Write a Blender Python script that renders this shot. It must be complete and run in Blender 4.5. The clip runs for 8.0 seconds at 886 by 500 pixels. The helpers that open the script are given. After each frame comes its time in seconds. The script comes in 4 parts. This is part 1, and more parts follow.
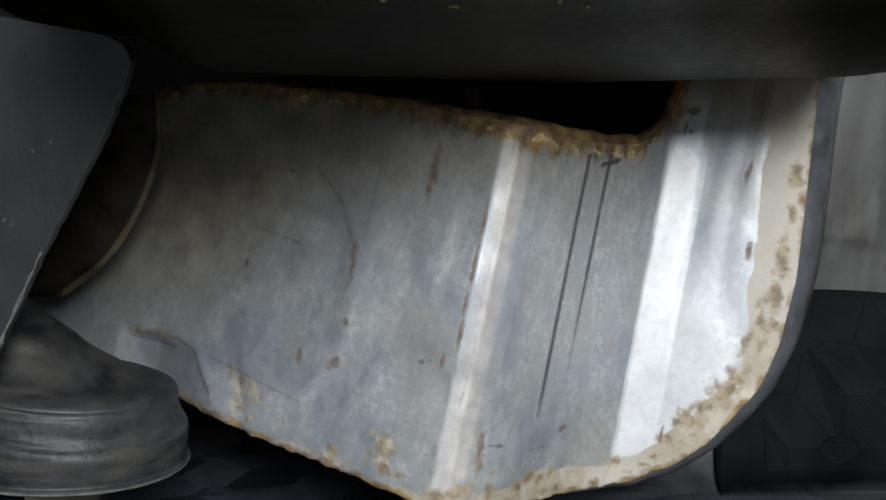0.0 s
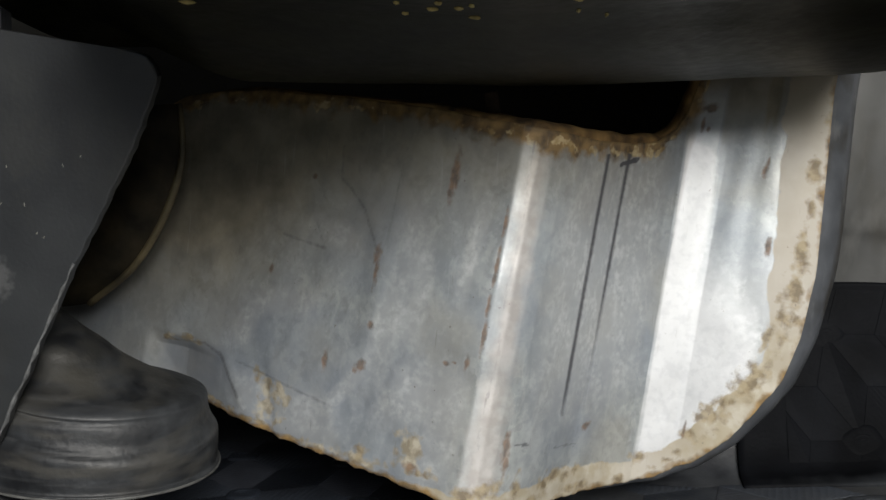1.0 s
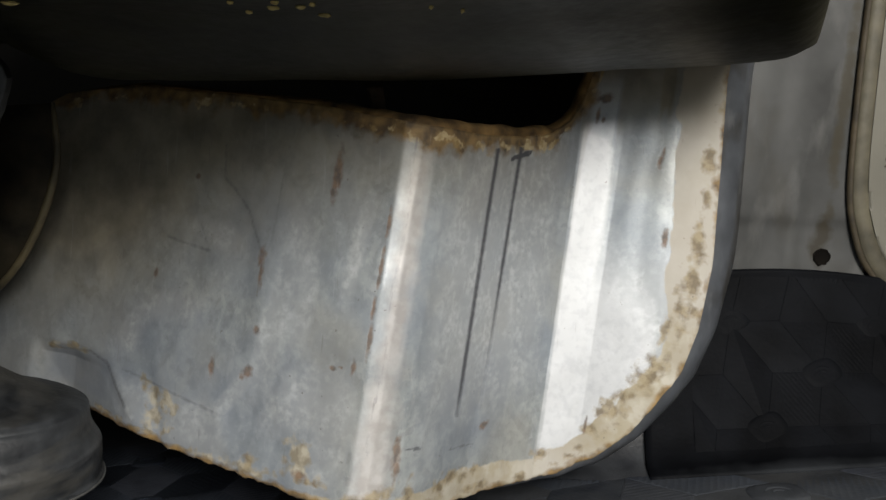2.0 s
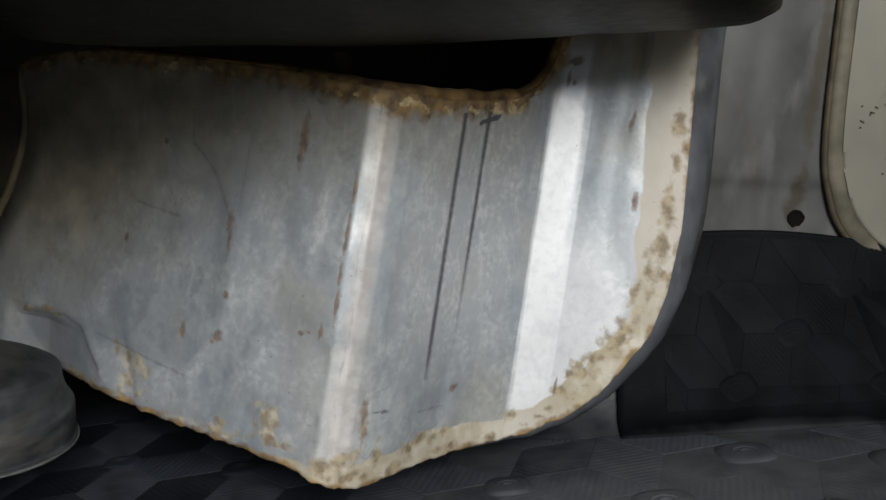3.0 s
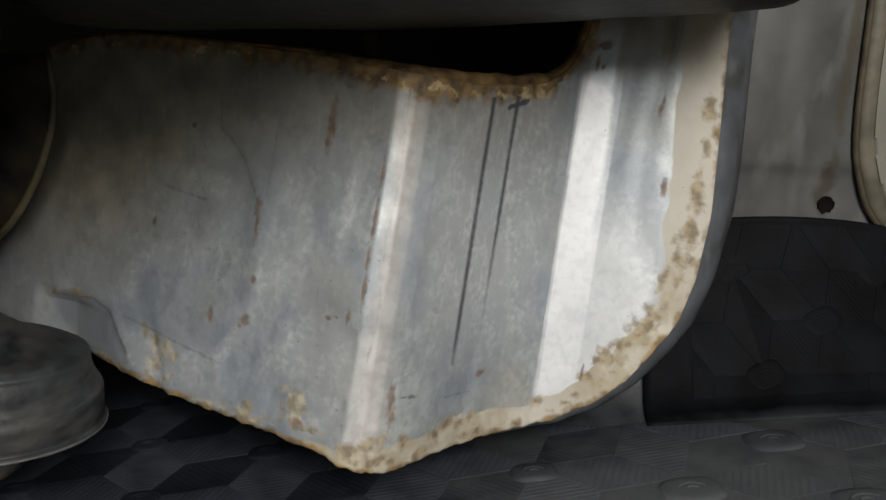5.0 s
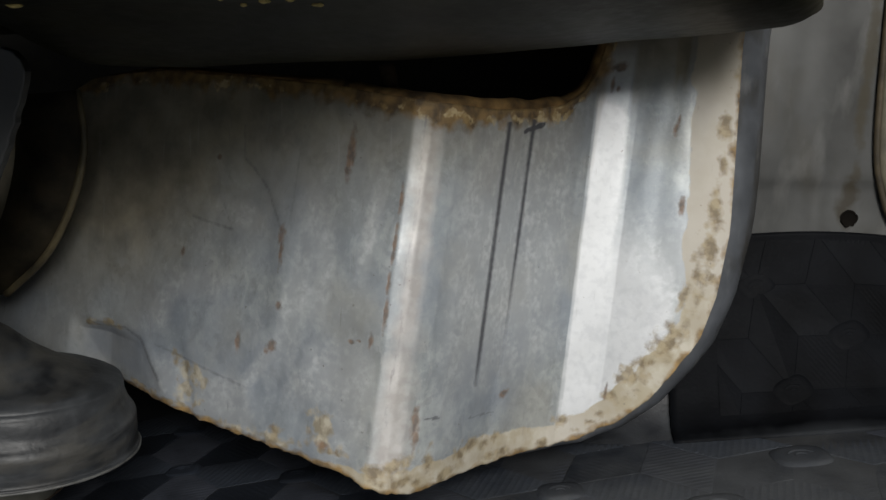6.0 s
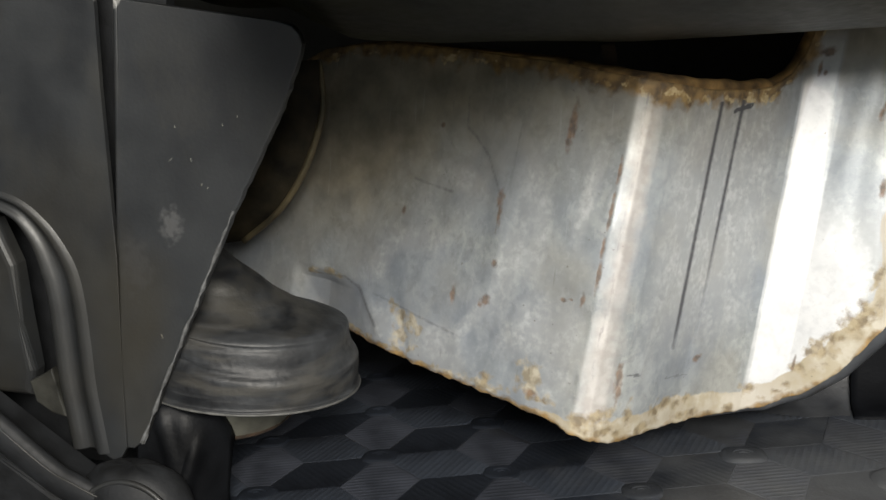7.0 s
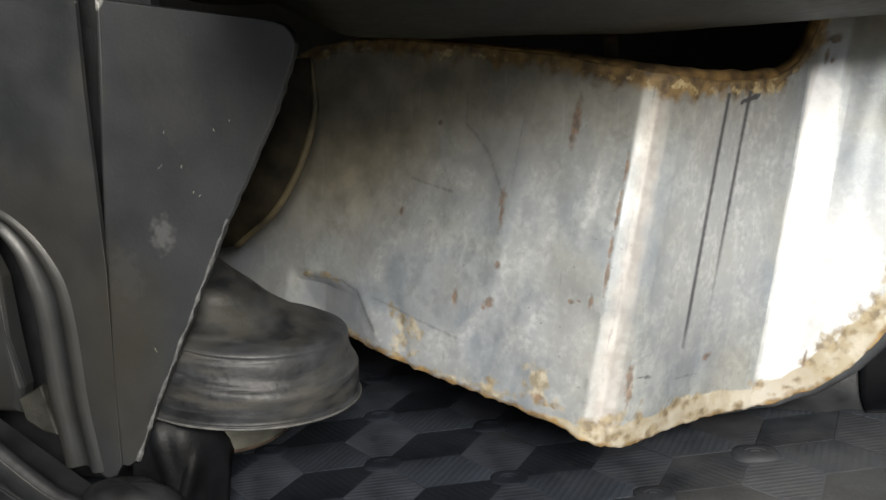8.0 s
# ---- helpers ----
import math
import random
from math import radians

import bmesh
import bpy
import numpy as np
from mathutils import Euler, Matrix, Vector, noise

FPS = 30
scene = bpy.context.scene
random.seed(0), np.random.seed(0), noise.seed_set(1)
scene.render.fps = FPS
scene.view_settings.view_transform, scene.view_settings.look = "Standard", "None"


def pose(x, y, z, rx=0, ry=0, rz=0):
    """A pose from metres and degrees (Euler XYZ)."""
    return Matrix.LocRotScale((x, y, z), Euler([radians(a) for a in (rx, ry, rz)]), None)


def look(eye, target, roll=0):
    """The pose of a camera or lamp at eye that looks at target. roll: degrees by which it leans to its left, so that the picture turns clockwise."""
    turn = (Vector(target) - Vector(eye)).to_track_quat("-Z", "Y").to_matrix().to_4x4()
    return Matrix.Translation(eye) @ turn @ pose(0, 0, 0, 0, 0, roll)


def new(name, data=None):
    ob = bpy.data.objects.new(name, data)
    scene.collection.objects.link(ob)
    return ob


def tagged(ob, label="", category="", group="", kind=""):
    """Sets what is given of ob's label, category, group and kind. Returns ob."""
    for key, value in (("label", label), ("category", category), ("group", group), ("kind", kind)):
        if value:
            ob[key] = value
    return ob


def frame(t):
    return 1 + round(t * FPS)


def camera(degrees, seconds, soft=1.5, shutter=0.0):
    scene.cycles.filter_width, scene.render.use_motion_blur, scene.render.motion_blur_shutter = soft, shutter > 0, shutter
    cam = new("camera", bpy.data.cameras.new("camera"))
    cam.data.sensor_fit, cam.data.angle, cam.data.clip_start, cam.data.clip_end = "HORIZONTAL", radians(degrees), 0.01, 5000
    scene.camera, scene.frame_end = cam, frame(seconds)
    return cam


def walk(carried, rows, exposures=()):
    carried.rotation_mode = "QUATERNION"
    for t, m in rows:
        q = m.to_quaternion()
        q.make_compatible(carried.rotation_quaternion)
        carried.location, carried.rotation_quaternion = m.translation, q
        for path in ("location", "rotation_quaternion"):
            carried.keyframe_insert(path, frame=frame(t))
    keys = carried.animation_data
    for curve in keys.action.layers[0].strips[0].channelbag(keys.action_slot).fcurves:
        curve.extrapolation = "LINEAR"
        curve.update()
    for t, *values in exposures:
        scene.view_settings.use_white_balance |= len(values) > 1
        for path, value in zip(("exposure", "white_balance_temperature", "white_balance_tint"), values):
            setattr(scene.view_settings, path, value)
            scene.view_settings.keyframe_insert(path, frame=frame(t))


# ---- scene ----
cam = camera(49.1, 8.0)
PATH = [
    (0, (0.018, 0.005, 0.385), (-0.068, 1.969, 0.018), 5.5),
    (0.5, (0.012, 0.001, 0.384), (-0.079, 1.964, 0.009), 5.1),
    (1, (0.013, -0.003, 0.393), (-0.103, 1.956, 0.009), 4.2),
    (1.5, (0.027, -0.008, 0.403), (-0.135, 1.942, -0.01), 2.9),
    (2, (0.054, 0.02, 0.404), (0.044, 1.977, -0.01), 3.5),
    (2.2, (0.067, 0.037, 0.416), (0.121, 1.986, -0.028), 2.9),
    (3.3, (0.074, 0.016, 0.414), (0.036, 1.947, -0.108), 3.4),
    (3.5, (0.065, 0.016, 0.413), (0.008, 1.943, -0.119), 3.2),
    (4, (0.064, 0.029, 0.404), (0.065, 1.957, -0.129), 3.6),
    (4.2, (0.076, 0.025, 0.416), (0.037, 1.948, -0.13), 2.5),
    (5.3, (0.067, 0.022, 0.408), (0.03, 1.95, -0.121), 3.6),
    (5.5, (0.078, 0.026, 0.403), (0.064, 1.966, -0.081), 2.4),
    (6, (0.08, 0.011, 0.417), (-0.034, 1.945, -0.081), 1.5),
    (6.5, (0.055, -0.018, 0.414), (-0.216, 1.896, -0.099), 1.6),
    (7, (0.023, -0.054, 0.424), (-0.341, 1.831, -0.138), 2.4),
    (7.5, (0.013, -0.059, 0.433), (-0.369, 1.816, -0.15), 1.3),
    (8, (0.005, -0.031, 0.427), (-0.324, 1.853, -0.157), 1.3),
]
walk(cam, [(t, look(eye, target, roll)) for t, eye, target, roll in PATH],
     exposures=[(0.0, -0.3, 6150, 10), (0.6, -0.27, 6500, 10), (1.5, -0.27, 6600, 10), (2.1, -0.29, 6650, 10), (3.5, -0.48, 6300, 10), (4.1, -0.5, 6700, 10), (5.5, -0.52, 6600, 10), (6.0, -0.54, 6500, 10), (6.5, -0.37, 6700, 10), (7.0, 0.16, 6850, 10), (8.0, 0.35, 6900, 10)])

# ---- world and light ----
world = bpy.data.worlds.new("sky")
scene.world = world
world.use_nodes = True
sky = world.node_tree.nodes.new("ShaderNodeTexSky")
sky.sky_type, sky.sun_disc = "NISHITA", False
sky.sun_elevation, sky.sun_rotation = radians(50), radians(200)
world.node_tree.nodes["Background"].inputs["Strength"].default_value = 0.11
world.node_tree.links.new(sky.outputs[0], world.node_tree.nodes["Background"].inputs["Color"])

sun = bpy.data.lights.new("sun", "SUN")
sun.energy, sun.angle, sun.color = 2.5, radians(0.6), (1.0, 0.96, 0.9)
sun_ob = new("sun", sun)
sun_ob.matrix_world = look((1.5, -1.5, 4.0), (0.9, -2.2, 0.0))

# area lamp for an assumed, unseen door opening behind the camera
door_light = bpy.data.lights.new("doorway_light", "AREA")
door_light.shape, door_light.size, door_light.size_y = "RECTANGLE", 0.54, 0.50
door_light.energy, door_light.color = 53.0, (1.0, 0.975, 0.922)
door_ob = new("doorway_light", door_light)
door_ob.matrix_world = look((0.36, -0.865, 1.03), (0.10, 0.75, 0.22))


# ---- materials ----
def material(name, color, rough=0.5, metal=0.0, vary=0.25, scale=30.0, bump=0.1, bump_scale=200.0, spec=0.5, tint=None, random_amount=0.0, coat=0.0):
    """Principled surface with two scales of colour variation, uneven gloss and fine relief."""
    m = bpy.data.materials.new(name)
    m.use_nodes = True
    nt = m.node_tree
    nodes, link = nt.nodes, nt.links.new
    bsdf = nodes["Principled BSDF"]
    co = nodes.new("ShaderNodeTexCoord")
    big, fine = nodes.new("ShaderNodeTexNoise"), nodes.new("ShaderNodeTexNoise")
    for n, s, d in ((big, scale, 4.0), (fine, bump_scale, 3.0)):
        n.inputs["Scale"].default_value, n.inputs["Detail"].default_value = s, d
        link(co.outputs["Object"], n.inputs["Vector"])
    mix = nodes.new("ShaderNodeMix")
    mix.data_type = "RGBA"
    dark = [c * (1 - vary) for c in color]
    light = [min(1, c * (1 + vary)) for c in (tint or color)]
    mix.inputs["A"].default_value, mix.inputs["B"].default_value = (*dark, 1), (*light, 1)
    ramp = nodes.new("ShaderNodeMapRange")
    ramp.inputs["From Min"].default_value, ramp.inputs["From Max"].default_value = 0.3, 0.7
    link(big.outputs["Fac"], ramp.inputs["Value"])
    link(ramp.outputs["Result"], mix.inputs["Factor"])
    link(mix.outputs["Result"], bsdf.inputs["Base Color"])
    rr = nodes.new("ShaderNodeMapRange")
    rr.inputs["To Min"].default_value, rr.inputs["To Max"].default_value = rough * 0.8, min(1.0, rough * 1.2)
    link(fine.outputs["Fac"], rr.inputs["Value"])
    link(rr.outputs["Result"], bsdf.inputs["Roughness"])
    bp = nodes.new("ShaderNodeBump")
    bp.inputs["Strength"].default_value, bp.inputs["Distance"].default_value = bump, 0.001
    link(fine.outputs["Fac"], bp.inputs["Height"])
    link(bp.outputs["Normal"], bsdf.inputs["Normal"])
    bsdf.inputs["Metallic"].default_value = metal
    bsdf.inputs["Specular IOR Level"].default_value = spec
    bsdf.inputs["Coat Weight"].default_value = coat
    return m


def panel_material():
    """Silver-grey paint over sheet metal: sanded streaks, cream primer at the edges, rust and scratches by vertex masks."""
    m = bpy.data.materials.new("worn_silver_paint")
    m.use_nodes = True
    nt = m.node_tree
    nodes, link = nt.nodes, nt.links.new
    bsdf = nodes["Principled BSDF"]
    co = nodes.new("ShaderNodeTexCoord")

    def noise_node(scale, detail=4.0, stretch=None):
        n = nodes.new("ShaderNodeTexNoise")
        n.inputs["Scale"].default_value, n.inputs["Detail"].default_value = scale, detail
        if stretch:
            mp = nodes.new("ShaderNodeMapping")
            mp.inputs["Scale"].default_value = stretch
            link(co.outputs["Object"], mp.inputs["Vector"])
            link(mp.outputs["Vector"], n.inputs["Vector"])
        else:
            link(co.outputs["Object"], n.inputs["Vector"])
        return n.outputs["Fac"]

    def remap(v, a, b, lo=0.0, hi=1.0):
        r = nodes.new("ShaderNodeMapRange")
        for k, x in (("From Min", a), ("From Max", b), ("To Min", lo), ("To Max", hi)):
            r.inputs[k].default_value = x
        link(v, r.inputs["Value"])
        return r.outputs["Result"]

    def mixc(f, a, b):
        x = nodes.new("ShaderNodeMix")
        x.data_type = "RGBA"
        link(f, x.inputs["Factor"])
        for k, v in (("A", a), ("B", b)):
            if isinstance(v, tuple):
                x.inputs[k].default_value = (*v, 1)
            else:
                link(v, x.inputs[k])
        return x.outputs["Result"]

    def calc(op, a, b):
        x = nodes.new("ShaderNodeMath")
        x.operation = op
        for i, v in enumerate((a, b)):
            if isinstance(v, (int, float)):
                x.inputs[i].default_value = v
            else:
                link(v, x.inputs[i])
        return x.outputs[0]

    def mask(name, rough_scale, amount, soft):
        at = nodes.new("ShaderNodeAttribute")
        at.attribute_name = name
        n = noise_node(rough_scale, 5.0)
        v = calc("ADD", at.outputs["Fac"], calc("MULTIPLY", calc("SUBTRACT", n, 0.5), amount))
        return remap(v, 0.5 - soft, 0.5 + soft)

    streak = noise_node(12.0, 3.0, (2.6, 1.0, 0.5))
    cloud = noise_node(15.0, 5.0)
    fine = noise_node(260.0, 3.0)
    paint = mixc(remap(cloud, 0.32, 0.68), (0.235, 0.256, 0.268), (0.335, 0.358, 0.360))
    paint = mixc(remap(streak, 0.46, 0.72, 0.0, 0.28), paint, (0.42, 0.44, 0.435))
    mottle = noise_node(46.0, 6.0)
    paint = mixc(remap(mottle, 0.34, 0.50, 0.22, 0.0), paint, (0.185, 0.203, 0.215))
    paint = mixc(remap(mottle, 0.52, 0.70, 0.0, 0.22), paint, (0.44, 0.465, 0.465))
    dab = noise_node(75.0, 9.0, (1.0, 1.0, 0.75))
    paint = mixc(remap(dab, 0.53, 0.60, 0.0, 0.20), paint, (0.47, 0.49, 0.49))
    paint = mixc(remap(dab, 0.46, 0.40, 0.0, 0.22), paint, (0.17, 0.185, 0.195))
    stain_shade = noise_node(30.0, 5.0, (1.6, 1.0, 0.5))
    grit = noise_node(210.0, 6.0)
    paint = mixc(remap(grit, 0.55, 0.66, 0.0, 0.22), paint, (0.50, 0.515, 0.51))
    paint = mixc(remap(grit, 0.45, 0.35, 0.0, 0.25), paint, (0.15, 0.16, 0.17))
    paint = mixc(remap(stain_shade, 0.58, 0.76, 0.0, 0.4), paint, (0.235, 0.222, 0.185))
    # broad wiped smears and a few rubbed patches with harder outlines
    for turn, size, low, high, amount, tone in ((0.35, 24.0, 0.53, 0.60, 0.30, (0.45, 0.47, 0.475)), (-0.3, 28.0, 0.47, 0.41, 0.30, (0.185, 0.203, 0.22)),
                                                (0.5, 62.0, 0.58, 0.62, 0.22, (0.50, 0.515, 0.51)), (0.1, 70.0, 0.40, 0.37, 0.28, (0.165, 0.17, 0.17))):
        smear = nodes.new("ShaderNodeTexNoise")
        smear.inputs["Scale"].default_value, smear.inputs["Detail"].default_value, smear.inputs["Roughness"].default_value = size, 6.0, 0.55
        smear.inputs["Distortion"].default_value = 0.6
        mp = nodes.new("ShaderNodeMapping")
        mp.inputs["Rotation"].default_value, mp.inputs["Scale"].default_value = (0, turn, 0), (1.15, 1.0, 0.75)
        link(co.outputs["Object"], mp.inputs["Vector"])
        link(mp.outputs["Vector"], smear.inputs["Vector"])
        paint = mixc(calc("MULTIPLY", remap(smear.outputs["Fac"], low, high), amount), paint, tone)
    paint = mixc(remap(noise_node(9.0, 3.0), 0.42, 0.60, 0.0, 0.5), paint, (0.250, 0.285, 0.335))
    paint = mixc(remap(noise_node(12.0, 4.0), 0.54, 0.66, 0.0, 0.35), paint, (0.335, 0.320, 0.275))
    # cool shade of the bent corner and lower face, painted as bluer colour
    blue = mask("blue", 40.0, 0.6, 0.35)
    paint = mixc(calc("MULTIPLY", blue, 0.7), paint, (0.165, 0.195, 0.25))
    # pale patches, plus brighter faces and highlights painted into the colour
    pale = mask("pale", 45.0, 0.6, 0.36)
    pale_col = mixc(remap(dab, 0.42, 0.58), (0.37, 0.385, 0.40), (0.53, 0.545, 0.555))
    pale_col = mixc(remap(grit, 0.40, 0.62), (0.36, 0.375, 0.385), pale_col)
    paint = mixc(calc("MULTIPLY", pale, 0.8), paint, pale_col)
    # highlight along the second fold, painted as a paler band of colour
    fold_glare = mask("strip", 60.0, 0.25, 0.2)
    paint = mixc(calc("MULTIPLY", fold_glare, 0.85), paint, mixc(remap(noise_node(150.0, 7.0), 0.36, 0.52), (0.51, 0.52, 0.54), (0.57, 0.58, 0.595)))
    cream = mask("cream", 70.0, 1.0, 0.30)
    paint = mixc(calc("MULTIPLY", cream, 0.75), paint, mixc(remap(noise_node(110.0), 0.4, 0.6), (0.37, 0.340, 0.320), (0.47, 0.445, 0.43)))
    # brown dirt mixed with shade that is painted into the colour
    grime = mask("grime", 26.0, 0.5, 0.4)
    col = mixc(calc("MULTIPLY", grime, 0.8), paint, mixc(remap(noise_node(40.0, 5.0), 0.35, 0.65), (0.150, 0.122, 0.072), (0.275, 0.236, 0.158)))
    prim = mask("primer", 75.0, 1.1, 0.07)
    prim_col = mixc(remap(noise_node(42.0, 5.0), 0.38, 0.62), (0.34, 0.305, 0.24), (0.46, 0.43, 0.365))
    prim_col = mixc(remap(noise_node(55.0, 6.0), 0.47, 0.60, 0.0, 0.6), prim_col, (0.30, 0.255, 0.165))
    prim_col = mixc(calc("MULTIPLY", mask("wash", 40.0, 0.5, 0.3), 0.8), prim_col, (0.40, 0.375, 0.335))
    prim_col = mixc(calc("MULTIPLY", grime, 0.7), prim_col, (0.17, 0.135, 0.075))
    col = mixc(prim, col, prim_col)
    chalk = mask("chalk", 105.0, 2.4, 0.18)
    col = mixc(calc("MULTIPLY", chalk, 0.85), col, mixc(remap(noise_node(120.0, 6.0), 0.4, 0.6), (0.20, 0.165, 0.105), (0.40, 0.36, 0.275)))
    patch = mask("patch", 105.0, 2.3, 0.25)
    patch_col = mixc(remap(noise_node(150.0, 7.0), 0.38, 0.62), (0.140, 0.105, 0.061), (0.30, 0.247, 0.155))
    col = mixc(calc("MULTIPLY", patch, 0.9), col, patch_col)
    rust = mask("rust", 75.0, 1.5, 0.20)
    rust_col = mixc(remap(noise_node(95.0, 6.0), 0.35, 0.68), (0.060, 0.036, 0.014), (0.27, 0.165, 0.055))
    col = mixc(calc("MULTIPLY", rust, 0.92), col, rust_col)
    flake = mask("flake", 85.0, 2.4, 0.08)
    col = mixc(calc("MULTIPLY", flake, 0.9), col, mixc(remap(noise_node(160.0, 4.0), 0.4, 0.6), (0.27, 0.185, 0.075), (0.50, 0.40, 0.23)))
    spot = mask("spot", 200.0, 0.9, 0.20)
    col = mixc(calc("MULTIPLY", spot, 0.82), col, mixc(remap(noise_node(190.0), 0.35, 0.65), (0.080, 0.058, 0.045), (0.190, 0.115, 0.070)))
    scratch = mask("scratch", 240.0, 0.35, 0.25)
    col = mixc(calc("MULTIPLY", scratch, 0.95), col, (0.045, 0.047, 0.055))
    for turn, length in ((0.75, 16.0), (-0.5, 22.0), (0.08, 12.0)):
        mp, hair = nodes.new("ShaderNodeMapping"), nodes.new("ShaderNodeTexNoise")
        mp.inputs["Rotation"].default_value = (0, turn, 0)
        mp.inputs["Scale"].default_value = (300.0, 60.0, length)
        hair.inputs["Scale"].default_value, hair.inputs["Detail"].default_value = 1.0, 2.0
        link(co.outputs["Object"], mp.inputs["Vector"])
        link(mp.outputs["Vector"], hair.inputs["Vector"])
        thin = calc("MULTIPLY", remap(hair.outputs["Fac"], 0.68, 0.73), remap(noise_node(26.0 + length, 2.0), 0.50, 0.64))
        col = mixc(calc("MULTIPLY", thin, 0.12), col, (0.55, 0.565, 0.56))
        thin = calc("MULTIPLY", remap(hair.outputs["Fac"], 0.30, 0.26), remap(noise_node(31.0 + length, 2.0), 0.52, 0.66))
        col = mixc(calc("MULTIPLY", thin, 0.35), col, (0.14, 0.135, 0.125))
    speck = noise_node(330.0, 1.0)
    col = mixc(calc("MULTIPLY", remap(speck, 0.75, 0.80, 0.0, 0.6), remap(noise_node(23.0, 2.0), 0.45, 0.6)), col, (0.09, 0.07, 0.06))
    link(col, bsdf.inputs["Base Color"])
    worn = calc("MAXIMUM", calc("MAXIMUM", prim, rust), calc("MAXIMUM", calc("MAXIMUM", spot, patch), calc("MAXIMUM", scratch, chalk)))
    rough = calc("ADD", remap(cloud, 0.3, 0.7, 0.34, 0.48), calc("MULTIPLY", calc("MAXIMUM", worn, grime), 0.3))
    link(rough, bsdf.inputs["Roughness"])
    link(calc("MULTIPLY", calc("SUBTRACT", 1.0, worn), 0.2), bsdf.inputs["Metallic"])
    bp = nodes.new("ShaderNodeBump")
    bp.inputs["Strength"].default_value, bp.inputs["Distance"].default_value = 0.25, 0.001
    height = calc("ADD", calc("MULTIPLY", fine, 0.25), calc("MULTIPLY", calc("MAXIMUM", patch, calc("MAXIMUM", rust, spot)), calc("SUBTRACT", noise_node(200.0, 5.0), 1.2)))
    link(height, bp.inputs["Height"])
    link(bp.outputs["Normal"], bsdf.inputs["Normal"])
    return m


def vary_by_object(m, low, high):
    """Darkens or lightens the colour from one piece to the next."""
    nt = m.node_tree
    bsdf = nt.nodes["Principled BSDF"]
    src = bsdf.inputs["Base Color"].links[0].from_socket
    info = nt.nodes.new("ShaderNodeObjectInfo")
    r = nt.nodes.new("ShaderNodeMapRange")
    r.inputs["To Min"].default_value, r.inputs["To Max"].default_value = low, high
    nt.links.new(info.outputs["Random"], r.inputs["Value"])
    mul = nt.nodes.new("ShaderNodeVectorMath")
    mul.operation = "SCALE"
    nt.links.new(src, mul.inputs[0])
    nt.links.new(r.outputs["Result"], mul.inputs["Scale"])
    nt.links.new(mul.outputs[0], bsdf.inputs["Base Color"])


def add_stains(m, color, scale, low, high, amount, stretch=(1, 1, 0.4)):
    """Lays irregular dirt over the colour of a material."""
    nt = m.node_tree
    bsdf = nt.nodes["Principled BSDF"]
    src = bsdf.inputs["Base Color"].links[0].from_socket
    co, mp, n, r, mix = [nt.nodes.new("ShaderNode" + k) for k in ("TexCoord", "Mapping", "TexNoise", "MapRange", "Mix")]
    mp.inputs["Scale"].default_value = stretch
    n.inputs["Scale"].default_value, n.inputs["Detail"].default_value = scale, 7.0
    for k, v in (("From Min", low), ("From Max", high), ("To Min", 0.0), ("To Max", amount)):
        r.inputs[k].default_value = v
    mix.data_type = "RGBA"
    nt.links.new(co.outputs["Object"], mp.inputs["Vector"])
    nt.links.new(mp.outputs["Vector"], n.inputs["Vector"])
    nt.links.new(n.outputs["Fac"], r.inputs["Value"])
    nt.links.new(r.outputs["Result"], mix.inputs["Factor"])
    nt.links.new(src, mix.inputs["A"])
    mix.inputs["B"].default_value = (*color, 1)
    nt.links.new(mix.outputs["Result"], bsdf.inputs["Base Color"])


SILVER = panel_material()
RIM = material("dull_grey_paint", (0.062, 0.067, 0.076), 0.5, 0.1, 0.3, 40, 0.2, 260)
EDGERUST = material("edge_rust", (0.065, 0.036, 0.012), 0.85, 0.0, 0.55, 60, 0.8, 240, tint=(0.190, 0.115, 0.042))
DARKRUST = material("dark_rust", (0.030, 0.018, 0.010), 0.9, 0.0, 0.6, 120, 0.6, 400)
VINYL = material("black_seat_vinyl", (0.0042, 0.0041, 0.0018), 0.44, 0.0, 0.35, 25, 0.3, 120, spec=0.08, tint=(0.0098, 0.0093, 0.0038))
VINYL.node_tree.nodes["Principled BSDF"].inputs["Specular Tint"].default_value = (1.0, 0.93, 0.62, 1)
CRUMB = material("yellow_foam_crumb", (0.60, 0.49, 0.20), 0.9, 0.0, 0.4, 200, 0.5, 500)
PLASTIC = material("dusty_black_plastic", (0.0140, 0.0160, 0.0188), 0.46, 0.0, 0.2, 22, 0.10, 420, tint=(0.0206, 0.0226, 0.0246))
SCUFF = material("scuffed_plastic", (0.09, 0.093, 0.095), 0.7, 0.0, 0.5, 160, 0.5, 300)
LIPRUB = material("pale_rubber_lip", (0.075, 0.076, 0.074), 0.6, 0.0, 0.4, 90, 0.3, 300)
CAP = material("dirty_grey_rubber", (0.0105, 0.0126, 0.0162), 0.55, 0.0, 0.6, 42, 0.5, 190, tint=(0.023, 0.025, 0.0275))
OLIVE = material("olive_grey_paint", (0.095, 0.094, 0.078), 0.5, 0.0, 0.35, 50, 0.3, 250)
RUBBER = material("black_floor_rubber", (0.018, 0.020, 0.026), 0.5, 0.0, 0.4, 18, 0.35, 300, tint=(0.028, 0.030, 0.033))
# riser copies of the mat rubber, darkened to hold the riser's shade
FLAP = material("shaded_riser_rubber", (0.0042, 0.0047, 0.0060), 0.6, 0.0, 0.5, 18, 0.3, 300, spec=0.05)
FLAPRIB = material("ribbed_black_rubber", (0.0045, 0.0051, 0.0066), 0.55, 0.0, 0.5, 18, 0.2, 300, spec=0.05)
